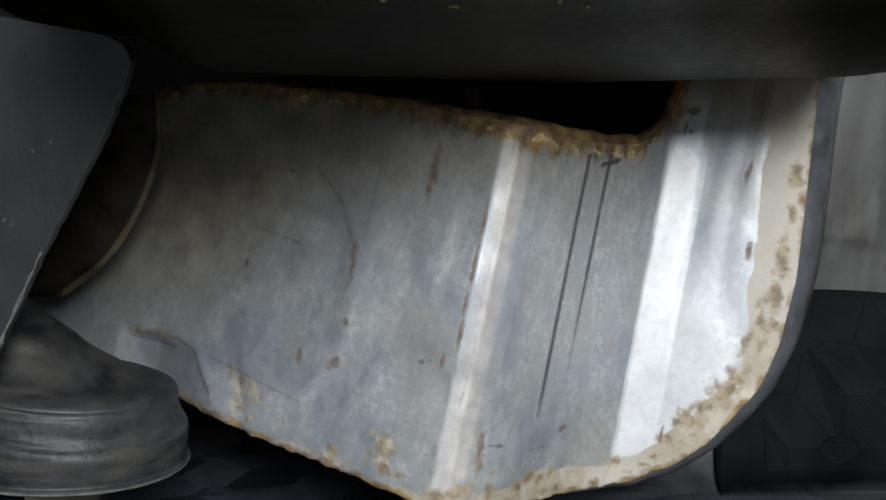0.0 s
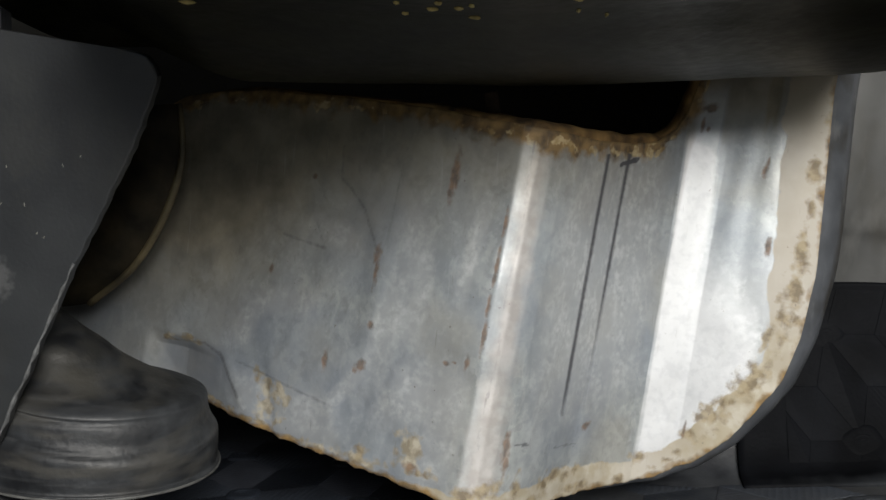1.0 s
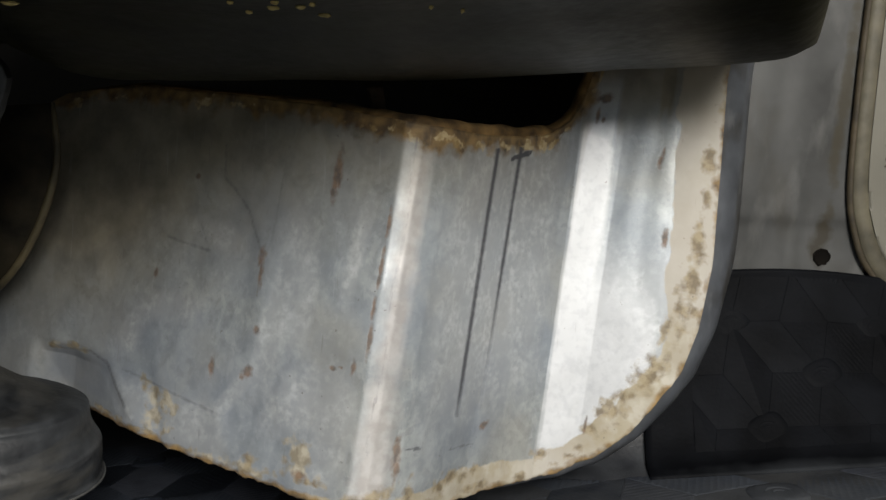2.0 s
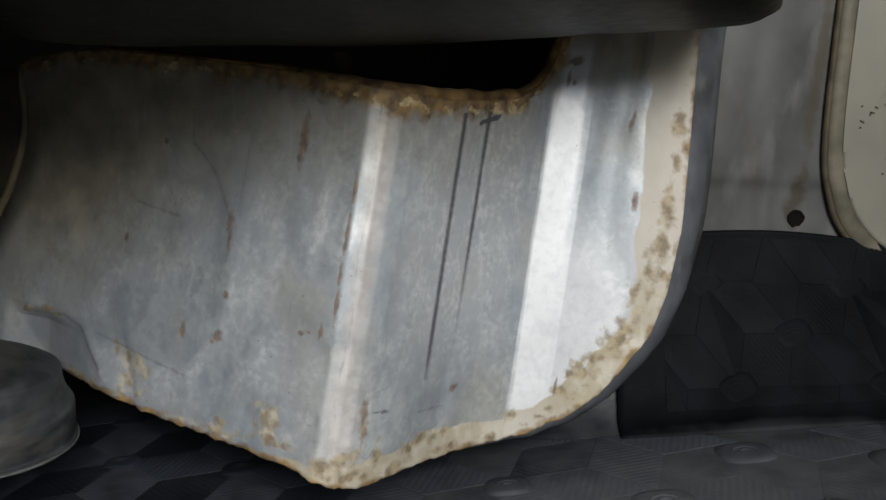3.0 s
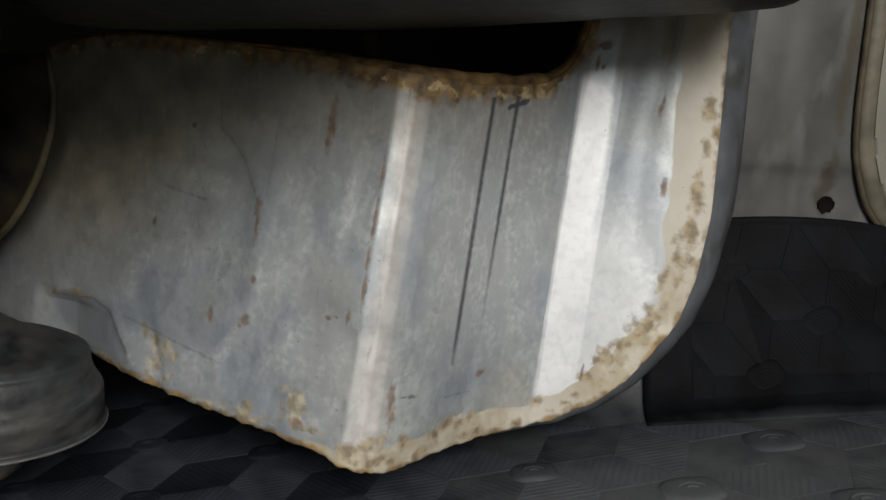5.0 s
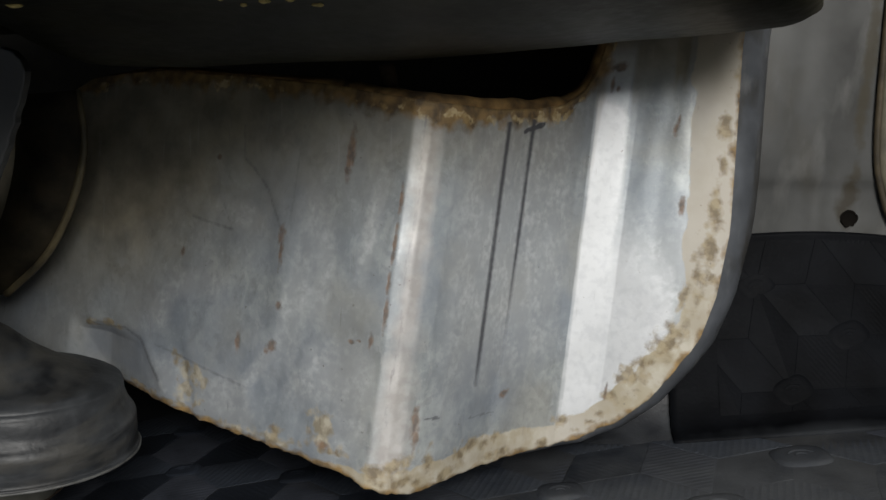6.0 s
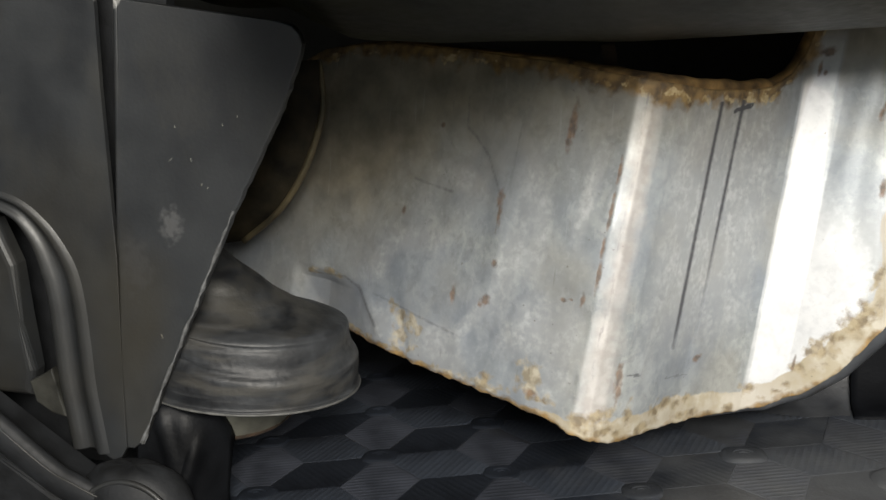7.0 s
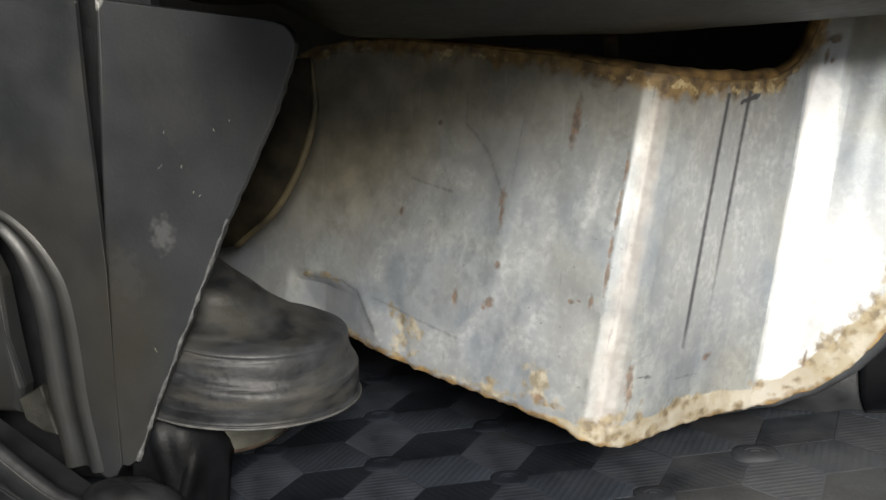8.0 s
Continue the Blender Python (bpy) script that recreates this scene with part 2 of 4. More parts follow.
CLIP = material("dull_olive_plastic", (0.020, 0.020, 0.017), 0.5, 0.0, 0.4, 60, 0.3, 260, tint=(0.030, 0.030, 0.026))
FLAPRUB = material("flap_black_rubber", (0.0045, 0.0050, 0.0060), 0.5, 0.0, 0.5, 30, 0.3, 300, spec=0.15)
# lightest of three cell tones that stand in for light on the ribs
RIBBED = material("light_tone_rubber", (0.029, 0.035, 0.048), 0.55, 0.0, 0.5, 14, 0.2, 300, tint=(0.048, 0.0535, 0.069))
vary_by_object(RIBBED, 0.75, 1.15)
HOSE = material("black_hose_rubber", (0.010, 0.011, 0.0125), 0.62, 0.0, 0.5, 40, 0.4, 200, spec=0.3)
BODY = material("grey_white_body_paint", (0.046, 0.047, 0.046), 0.5, 0.0, 0.3, 12, 0.12, 160, tint=(0.067, 0.068, 0.067), spec=0.3)
add_stains(RIM, (0.026, 0.023, 0.018), 34.0, 0.52, 0.66, 0.7, (1, 1, 0.6))
add_stains(RIM, (0.14, 0.143, 0.147), 60.0, 0.60, 0.70, 0.5, (1, 1, 0.4))
add_stains(BODY, (0.045, 0.040, 0.030), 22.0, 0.50, 0.72, 0.75)
add_stains(BODY, (0.14, 0.139, 0.134), 40.0, 0.56, 0.72, 0.4)
add_stains(CAP, (0.050, 0.048, 0.043), 26.0, 0.48, 0.60, 0.75, (0.5, 0.5, 2.6))
add_stains(CAP, (0.0075, 0.0085, 0.0105), 24.0, 0.52, 0.62, 0.7, (0.6, 0.6, 2.2))
add_stains(CAP, (0.075, 0.076, 0.078), 20.0, 0.60, 0.74, 0.45, (0.4, 0.4, 6.0))
add_stains(PLASTIC, (0.026, 0.022, 0.013), 9.0, 0.46, 0.66, 0.55, (1, 1, 0.6))
add_stains(PLASTIC, (0.036, 0.036, 0.033), 26.0, 0.52, 0.72, 0.5, (1, 1, 0.5))


def add_mark(m, centre, size, color, amount, rough_scale=160.0):
    """A single rubbed mark of ragged outline at a place on a thing."""
    nt = m.node_tree
    bsdf = nt.nodes["Principled BSDF"]
    src = bsdf.inputs["Base Color"].links[0].from_socket
    co, mp, n, r, mix = [nt.nodes.new("ShaderNode" + k) for k in ("TexCoord", "Mapping", "TexNoise", "MapRange", "Mix")]
    ln, ad = nt.nodes.new("ShaderNodeVectorMath"), nt.nodes.new("ShaderNodeMath")
    mp.vector_type = "TEXTURE"
    mp.inputs["Location"].default_value, mp.inputs["Scale"].default_value = centre, size
    ln.operation = "LENGTH"
    n.inputs["Scale"].default_value, n.inputs["Detail"].default_value = rough_scale, 6.0
    ad.operation = "MULTIPLY_ADD"
    ad.inputs[1].default_value = 2.4
    for k, v in (("From Min", 2.4), ("From Max", 1.7), ("To Min", 0.0), ("To Max", amount)):
        r.inputs[k].default_value = v
    mix.data_type = "RGBA"
    nt.links.new(co.outputs["Object"], mp.inputs["Vector"])
    nt.links.new(mp.outputs["Vector"], ln.inputs[0])
    nt.links.new(co.outputs["Object"], n.inputs["Vector"])
    nt.links.new(n.outputs["Fac"], ad.inputs[0])
    nt.links.new(ln.outputs["Value"], ad.inputs[2])
    nt.links.new(ad.outputs[0], r.inputs["Value"])
    nt.links.new(r.outputs["Result"], mix.inputs["Factor"])
    nt.links.new(src, mix.inputs["A"])
    mix.inputs["B"].default_value = (*color, 1)
    nt.links.new(mix.outputs["Result"], bsdf.inputs["Base Color"])


add_mark(PLASTIC, (-0.273, 0.523, 0.252), (0.0075, 0.05, 0.011), (0.085, 0.086, 0.088), 0.55, 220.0)
add_mark(PLASTIC, (-0.300, 0.523, 0.220), (0.012, 0.05, 0.020), (0.04, 0.04, 0.04), 0.4)
add_mark(PLASTIC, (-0.262, 0.523, 0.330), (0.020, 0.05, 0.020), (0.030, 0.030, 0.028), 0.35)
add_mark(PLASTIC, (-0.309, 0.523, 0.3955), (0.007, 0.05, 0.0035), (0.35, 0.35, 0.34), 0.9)
add_mark(BODY, (0.397, 0.9, 0.250), (0.010, 0.05, 0.026), (0.030, 0.024, 0.014), 0.75, 60.0)
add_mark(BODY, (0.398, 0.9, 0.380), (0.006, 0.05, 0.110), (0.040, 0.033, 0.018), 0.7, 60.0)
add_mark(CAP, (-0.255, 0.585, 0.176), (0.050, 0.040, 0.013), (0.036, 0.034, 0.028), 0.6, 60.0)


def add_dust(m, centre, size, color, amount):
    """Dry dust trodden into the floor mat, one ragged patch across all its cells."""
    nt = m.node_tree
    bsdf = nt.nodes["Principled BSDF"]
    src = bsdf.inputs["Base Color"].links[0].from_socket
    geo, mp, n, r, mix = [nt.nodes.new("ShaderNode" + k) for k in ("NewGeometry", "Mapping", "TexNoise", "MapRange", "Mix")]
    ln, ad = nt.nodes.new("ShaderNodeVectorMath"), nt.nodes.new("ShaderNodeMath")
    mp.vector_type = "TEXTURE"
    mp.inputs["Location"].default_value, mp.inputs["Scale"].default_value = centre, size
    ln.operation, ad.operation = "LENGTH", "MULTIPLY_ADD"
    n.inputs["Scale"].default_value, n.inputs["Detail"].default_value = 38.0, 8.0
    ad.inputs[1].default_value = 1.6
    for k, v in (("From Min", 2.2), ("From Max", 0.9), ("To Min", 0.0), ("To Max", amount)):
        r.inputs[k].default_value = v
    mix.data_type = "RGBA"
    mix.inputs["B"].default_value = (*color, 1)
    for a, b in ((geo.outputs["Position"], mp.inputs["Vector"]), (mp.outputs["Vector"], ln.inputs[0]), (geo.outputs["Position"], n.inputs["Vector"]),
                 (n.outputs["Fac"], ad.inputs[0]), (ln.outputs["Value"], ad.inputs[2]), (ad.outputs[0], r.inputs["Value"]),
                 (r.outputs["Result"], mix.inputs["Factor"]), (src, mix.inputs["A"]), (mix.outputs["Result"], bsdf.inputs["Base Color"])):
        nt.links.new(a, b)


add_stains(RUBBER, (0.055, 0.053, 0.048), 12.0, 0.50, 0.70, 0.45, (1, 1, 1))
add_dust(FLAP, (0.38, 0.790, 0.072), (0.14, 0.010, 0.012), (0.030, 0.033, 0.037), 0.7)
for rubber in (RUBBER, RIBBED):
    add_dust(rubber, (0.27, 0.66, 0.05), (0.20, 0.13, 0.2), (0.078, 0.083, 0.090), 0.9)
DOORP = material("cream_door_paint", (0.155, 0.148, 0.122), 0.45, 0.0, 0.12, 14, 0.12, 160)
add_stains(DOORP, (0.09, 0.075, 0.045), 26.0, 0.54, 0.74, 0.6)
FLANGE = material("grimy_cream_flange", (0.085, 0.076, 0.052), 0.6, 0.0, 0.4, 40, 0.3, 240)
SEALER = material("brown_sealer", (0.040, 0.030, 0.016), 0.7, 0.0, 0.45, 60, 0.4, 260)
OLDBROWN = material("old_brown_paint", (0.040, 0.032, 0.0165), 0.6, 0.0, 0.45, 45, 0.3, 240, tint=(0.075, 0.060, 0.031))
# strip face colour darkened to imitate the shadow beside the console
STRIPSHADE = material("shaded_brown_metal", (0.008, 0.0066, 0.004), 0.7, 0.0, 0.5, 45, 0.3, 240, tint=(0.020, 0.016, 0.009), spec=0.2)
DARKHOLE = material("hole_shade_black", (0.004, 0.0032, 0.0024), 0.9, 0.0, 0.4, 60, 0.2, 200, spec=0.1)
SHELL = material("cab_lining", (0.045, 0.045, 0.042), 0.9, 0.0, 0.15, 6, 0.1, 80)
EARTH = material("pale_ground", (0.28, 0.25, 0.21), 0.95, 0.0, 0.25, 2, 0.3, 20)


# ---- mesh helpers ----
def clamp(v):
    return min(1.0, max(0.0, v))


def mesh_object(name, verts, faces, mat, parent=None, label="", smooth=False):
    me = bpy.data.meshes.new(name)
    me.from_pydata([tuple(v) for v in verts], [], faces)
    me.materials.append(mat)
    if smooth:
        me.polygons.foreach_set("use_smooth", [True] * len(me.polygons))
    ob = new(name, me)
    if parent:
        ob.parent = parent
    if label:
        ob["label"] = label
    return ob


def part(name, bm, mat, parent=None, label="", smooth=False):
    me = bpy.data.meshes.new(name)
    bmesh.ops.recalc_face_normals(bm, faces=bm.faces)
    bm.to_mesh(me)
    bm.free()
    me.materials.append(mat)
    if smooth:
        me.polygons.foreach_set("use_smooth", [True] * len(me.polygons))
    ob = new(name, me)
    if parent:
        ob.parent = parent
    if label:
        ob["label"] = label
    return ob


def thing(name, label, category, at=(0, 0, 0), group="", kind=""):
    ob = new(name)
    ob.empty_display_size = 0.02
    return tagged(ob, label, category, group, kind)


def box(x0, x1, y0, y1, z0, z1, bevel=0.0, segments=2):
    bm = bmesh.new()
    bmesh.ops.create_cube(bm, size=1.0)
    for v in bm.verts:
        v.co = Vector((x0 + (v.co.x + 0.5) * (x1 - x0), y0 + (v.co.y + 0.5) * (y1 - y0), z0 + (v.co.z + 0.5) * (z1 - z0)))
    if bevel:
        bmesh.ops.bevel(bm, geom=bm.edges[:], offset=bevel, segments=segments, affect="EDGES", profile=0.5)
    return bm


def slab(outline, y_front, depth, bevel=0.0, segments=2, holes=()):
    """A plate cut to an outline of (x, z), its front at y_front (a number or a function of x, z)."""
    bm = bmesh.new()
    fy = y_front if callable(y_front) else (lambda x, z: y_front)
    front = [bm.verts.new((x, fy(x, z), z)) for x, z in outline]
    face = bm.faces.new(front)
    ret = bmesh.ops.extrude_face_region(bm, geom=[face])
    for v in ret["geom"]:
        if isinstance(v, bmesh.types.BMVert):
            v.co.y += depth
    if bevel:
        rim = [e for e in bm.edges if all(v in front for v in e.verts)]
        bmesh.ops.bevel(bm, geom=rim, offset=bevel, segments=segments, affect="EDGES", profile=0.5)
    return bm


def tube(points, radius, sides=10, closed=False, flat=1.0):
    """A tube along points; radius a number or a list."""
    bm = bmesh.new()
    pts = [Vector(p) for p in points]
    rings = []
    n = len(pts)
    for i, p in enumerate(pts):
        a, b = pts[(i - 1) % n if closed else max(0, i - 1)], pts[(i + 1) % n if closed else min(n - 1, i + 1)]
        t = (b - a).normalized()
        side = t.cross(Vector((0, 1, 0.03))).normalized()
        up = side.cross(t).normalized()
        r = radius[i] if isinstance(radius, (list, tuple)) else radius
        rings.append([bm.verts.new(p + side * math.cos(k * 2 * math.pi / sides) * r + up * math.sin(k * 2 * math.pi / sides) * r * flat) for k in range(sides)])
    for i in range(n if closed else n - 1):
        for k in range(sides):
            bm.faces.new((rings[i][k], rings[i][(k + 1) % sides], rings[(i + 1) % n][(k + 1) % sides], rings[(i + 1) % n][k]))
    if not closed:
        bm.faces.new(rings[0])
        bm.faces.new(rings[-1])
    return bm


def smooth_path(points, steps=8):
    """Catmull-Rom through points."""
    pts = [Vector(p) for p in points]
    pts = [pts[0] * 2 - pts[1]] + pts + [pts[-1] * 2 - pts[-2]]
    out = []
    for i in range(1, len(pts) - 2):
        a, b, c, d = pts[i - 1:i + 3]
        for k in range(steps):
            t = k / steps
            out.append(0.5 * (2 * b + (c - a) * t + (2 * a - 5 * b + 4 * c - d) * t * t + (3 * b - a - 3 * c + d) * t ** 3))
    out.append(pts[-2])
    return out


def lathe(profile, centre, sides=48, squash=1.0, wobble=0.0):
    bm = bmesh.new()
    rings = []
    for j, (r, z) in enumerate(profile):
        ring = []
        for k in range(sides):
            a = 2 * math.pi * k / sides
            w = 1 + wobble * noise.noise(Vector((math.cos(a) * 2.2, math.sin(a) * 2.2, z * 40)))
            ring.append(bm.verts.new((centre[0] + r * w * math.cos(a), centre[1] + r * w * math.sin(a) * squash, centre[2] + z)))
        rings.append(ring)
    for a, b in zip(rings, rings[1:]):
        for k in range(sides):
            bm.faces.new((a[k], a[(k + 1) % sides], b[(k + 1) % sides], b[k]))
    return bm


# ---- the cab round it: floor, walls, roof, ground outside ----
def floor_z(x, y):
    """The floor is tilted to fit the camera's view: it rises towards the riser's side and falls a little to the back.
    """
    return 0.024 + 0.133 * min(0.55, max(-0.5, x)) - 0.081 * (min(0.95, max(0.45, y)) - 0.75)


gx, gy = np.linspace(-0.93, 0.93, 32), np.linspace(-0.88, 1.23, 36)
vs = [(x, y, floor_z(x, y) - d) for d in (0.008, 0.020) for y in gy for x in gx]
fs = []
for k, turn in ((0, 1), (32 * 36, -1)):
    fs += [tuple(k + a for a in (q, q + 1, q + 33, q + 32)[::turn]) for j in range(35) for q in range(j * 32, j * 32 + 31)]
floor = mesh_object("floor", vs, fs, SHELL)
tagged(floor, "grey painted steel floor under the rubber mat", "floor", kind="structure")
# unseen walls, roof and ground, added to close the space round the camera
for nm, b in (("wall_left", (-0.95, -0.91, -0.9, 1.25, -0.11, 1.3)), ("wall_right", (0.91, 0.95, -0.9, 1.25, -0.11, 1.3)),
              ("wall_back", (-0.91, 0.91, 1.21, 1.25, -0.11, 1.3))):
    tagged(part(nm, box(*b), SHELL), "plain grey lining of the cab", "wall", kind="structure")
tagged(part("ceiling", box(-0.95, 0.95, -0.9, 1.25, 1.3, 1.33), SHELL), "plain grey cab roof lining", "ceiling", kind="structure")
for nm, b in (("wall_front_left", (-0.91, -0.62, -0.9, -0.86, -0.11, 1.3)), ("wall_front_right", (0.70, 0.91, -0.9, -0.86, -0.11, 1.3))):
    tagged(part(nm, box(*b), SHELL), "plain grey door frame of the cab", "wall", kind="structure")
tagged(mesh_object("ground", [(-300, -300, -0.55), (300, -300, -0.55), (300, 300, -0.55), (-300, 300, -0.55)], [(0, 1, 2, 3)], EARTH),
       "pale dusty ground outside the open door", "ground", kind="structure")

# ---- rubber floor mat with an embossed cube pattern ----
L = 0.116          # from knob to knob
TURNED = radians(-15)
FOOT_Y = 0.788     # where the mat begins to turn up
RISER_X = 0.238    # end of the turned-up part
KNOB = (-0.170, 0.693)
mat_thing = thing("floor_mat", "black ribbed rubber mat embossed with tumbling cubes, turned up at the riser", "floor mat", kind="structure")
RISE = [(p.y, p.z) for p in smooth_path([(0, FOOT_Y, 0.0), (0, 0.806, 0.005), (0, 0.821, 0.019), (0, 0.837, 0.044), (0, 0.858, 0.080), (0, 0.878, 0.120), (0, 0.889, 0.156), (0, 0.8935, 0.190)], 10)]
RISE_S = [0.0]
for (y0, z0), (y1, z1) in zip(RISE, RISE[1:]):
    RISE_S.append(RISE_S[-1] + math.hypot(y1 - y0, z1 - z0))


def lie(x, s, h):
    """On the mat: s is y along the floor; h the height above the sheet."""
    wave = 0.0016 * noise.noise(Vector((x * 7, s * 7, 0.3))) * clamp((x + 0.2) / 0.2)
    return (x, s, floor_z(x, s) + h + wave)


def riser_top(x):
    return 0.2120 + 0.010 * math.sin(clamp((x - 0.27) / 0.24) * math.pi) - 0.012 * max(0.0, x - 0.47) / 0.1


def stand(x, s, h):
    """On the turned-up part: s runs on from the foot up the riser."""
    s = min(max(0.0, s), RISE_S[-1])
    y, z = float(np.interp(s, RISE_S, [p[0] for p in RISE])), float(np.interp(s, RISE_S, [p[1] for p in RISE]))
    y2, z2 = float(np.interp(s + 0.002, RISE_S, [p[0] for p in RISE])), float(np.interp(s + 0.002, RISE_S, [p[1] for p in RISE]))
    y1, z1 = float(np.interp(s - 0.002, RISE_S, [p[0] for p in RISE])), float(np.interp(s - 0.002, RISE_S, [p[1] for p in RISE]))
    n = Vector((0, -(z2 - z1), y2 - y1)).normalized()
    lift = 0.0012 * noise.noise(Vector((x * 11, s * 11, 4.0)))
    foot = floor_z(x, FOOT_Y)
    return (x, y + n.y * (h + lift), foot + (riser_top(x) - foot) * z / 0.190 + n.z * (h + lift))


def sheet(name, place, x0, x1, s0, s1, nx, ns, mat, parent):
    vs = []
    for j in range(ns + 1):
        for i in range(nx + 1):
            x = x0 + (x1 - x0) * i / nx
            vs.append(place(x, s0 + (s1 - s0) * j / ns, 0.0))
    fs = [(j * (nx + 1) + i, j * (nx + 1) + i + 1, (j + 1) * (nx + 1) + i + 1, (j + 1) * (nx + 1) + i) for j in range(ns) for i in range(nx)]
    return mesh_object(name, vs, fs, mat, parent, smooth=True)


sheet("mat_sheet", lie, -0.9, 0.9, -0.85, 1.15, 120, 130, RUBBER, mat_thing)
riser = sheet("turned_up_flap", stand, RISER_X, 0.88, 0.0, RISE_S[-1], 90, 60, FLAP, mat_thing)
sheet("side_flap", lambda x, s, h: tuple(Vector(stand(x, s, h)) + Vector((0, 0.007 + 0.02 * clamp((0.20 - x) / 0.10), 0))), 0.08, RISER_X + 0.02, 0.0, RISE_S[-1], 30, 50, RUBBER, mat_thing)
thick = riser.modifiers.new("thickness", "SOLIDIFY")
thick.thickness, thick.offset = 0.006, 0

U = Vector((math.cos(TURNED), math.sin(TURNED), 0)) * L
V = Vector((math.cos(TURNED + radians(60)), math.sin(TURNED + radians(60)), 0)) * L
WAYS = (U, V, V - U)
RIBS = ((19, 0.00022), (19, 0.00014), (19, 0.00022))


def cell_shape(kind, ways):
    """One rhomb of the mat between two knobs, ribbed along its short diagonal; its first knob at the origin."""
    way = ways[kind]
    across = (ways[1] + ways[2], ways[2] - ways[0], ways[0] + ways[1])[kind]
    side = across / 6
    mid = way / 2
    quad = [mid - way / 2, mid - side, mid + way / 2, mid + side]
    ins = [mid + (p - mid) * 0.996 for p in quad]
    top = [mid + (p - mid) * 0.985 for p in quad]
    up = Vector((0, 0, 0.00012))
    vs = [p - up for p in ins] + [p + up for p in top]
    fs = [(4, 5, 6, 7)] + [(k, (k + 1) % 4, 4 + (k + 1) % 4, 4 + k) for k in range(4)]
    count, height = RIBS[kind]
    for r in range(count):
        t = (r + 0.5) / count - 0.5
        reach = (1 - 2 * abs(t)) * 0.945
        if reach < 0.08:
            continue
        o = len(vs)
        for e in (-1, 1):
            for w, h in ((-0.36, 0.0), (0.0, height), (0.36, 0.0)):
                vs.append(mid + way * (t + w / count) * 0.95 + side * e * reach + up + Vector((0, 0, h)))
        fs.extend([(o, o + 1, o + 4, o + 3), (o + 1, o + 2, o + 5, o + 4), (o, o + 2, o + 1), (o + 3, o + 4, o + 5)])
    return vs, fs


# tones of one rubber, coloured by how differently turned ribs catch light
HALF = material("mid_tone_rubber", (0.019, 0.023, 0.033), 0.5, 0.0, 0.45, 14, 0.3, 300, tint=(0.028, 0.034, 0.045))
DARKTONE = material("dark_tone_rubber", (0.0095, 0.0122, 0.0185), 0.46, 0.0, 0.5, 14, 0.3, 300, tint=(0.0155, 0.0192, 0.0265))
for rubber in (HALF, DARKTONE):
    vary_by_object(rubber, 0.75, 1.15)
    add_dust(rubber, (0.27, 0.66, 0.05), (0.20, 0.13, 0.2), (0.078, 0.083, 0.090), 0.9)
LEAN = Matrix(((1, 0, 0), (0, 1, 0), (0.133, -0.081, 1))).to_4x4()
shapes = [cell_shape(k, WAYS) for k in range(3)]
floor_cells = []
for (vs, fs), m in zip(shapes, (HALF, DARKTONE, RIBBED)):
    me = bpy.data.meshes.new("mat_cell")
    me.from_pydata([tuple(LEAN @ v) for v in vs], [], fs)
    me.materials.append(m)
    floor_cells.append(me)


def knob_place(i, j):
    return Vector((KNOB[0], KNOB[1], 0)) + U * i + V * j


def knob(place, x, s, turn, grow=1.0):
    """Raised pad with rounded shoulders and curved grooves, moulded where the cubes meet."""
    bm = bmesh.new()
    ca, sa = math.cos(turn), math.sin(turn)
    levels = ((1.0, 0.0002), (0.90, 0.0016), (0.76, 0.0024), (0.60, 0.0026))
    rings = []
    for shrink, h in levels:
        ring = []
        for k in range(24):
            a = 2 * math.pi * k / 24
            m = (abs(math.cos(a)) ** 3.2 + abs(math.sin(a)) ** 3.2) ** (-1 / 3.2)
            p, q = 0.0165 * m * math.cos(a) * shrink * grow, 0.0150 * m * math.sin(a) * shrink * grow
            ring.append(bm.verts.new(place(x + p * ca - q * sa, s + p * sa + q * ca, h)))
        rings.append(ring)
    bm.faces.new(rings[-1])
    for p, q in zip(rings, rings[1:]):
        for k in range(24):
            bm.faces.new((p[k], p[(k + 1) % 24], q[(k + 1) % 24], q[k]))
    for radius in (0.0042, 0.0085):
        arc = []
        for k in range(11):
            a = turn + radians(25 + 130 * k / 10)
            arc.append([bm.verts.new(place(x + (radius * grow + d) * math.cos(a), s - 0.003 * grow + (radius * grow + d) * math.sin(a), h)) for d, h in ((-0.0015, 0.0024), (0, 0.0036), (0.0015, 0.0024))])
        for p, q in zip(arc, arc[1:]):
            bm.faces.new((p[0], p[1], q[1], q[0]))
            bm.faces.new((p[1], p[2], q[2], q[1]))
    return bm


for j in range(-4, 5):
    for i in range(-5, 8):
        at = knob_place(i, j)
        for kind in range(3):
            c = at + WAYS[kind] / 2
            if -0.50 < c.x < 0.60 and 0.48 < c.y < (1.0 if c.x < RISER_X - 0.05 else FOOT_Y + 0.005):
                cell = new("mat_cell", floor_cells[kind])
                cell.parent = mat_thing
                cell.matrix_basis = Matrix.Translation(Vector(lie(at.x, at.y, 0.0008 - 0.00065 * clamp((c.x - 0.02) / 0.10) + 0.0005 * math.sin(at.x * 91 + kind * 2))))
        if -0.5 < at.x < 0.60 and 0.5 < at.y < (1.0 if at.x < RISER_X - 0.03 else FOOT_Y):
            # knobs towards the right are moved and enlarged to fit the camera's view
            worn = clamp((at.x - 0.08) / 0.15)
            part("moulded_knob", knob(lie, at.x, at.y - 0.022 * worn, 0.1, 1.0 + 0.4 * worn), DARKTONE, mat_thing, smooth=True)
# the pattern runs on up the riser
UP0 = Vector((0.344, 0.053, 0))
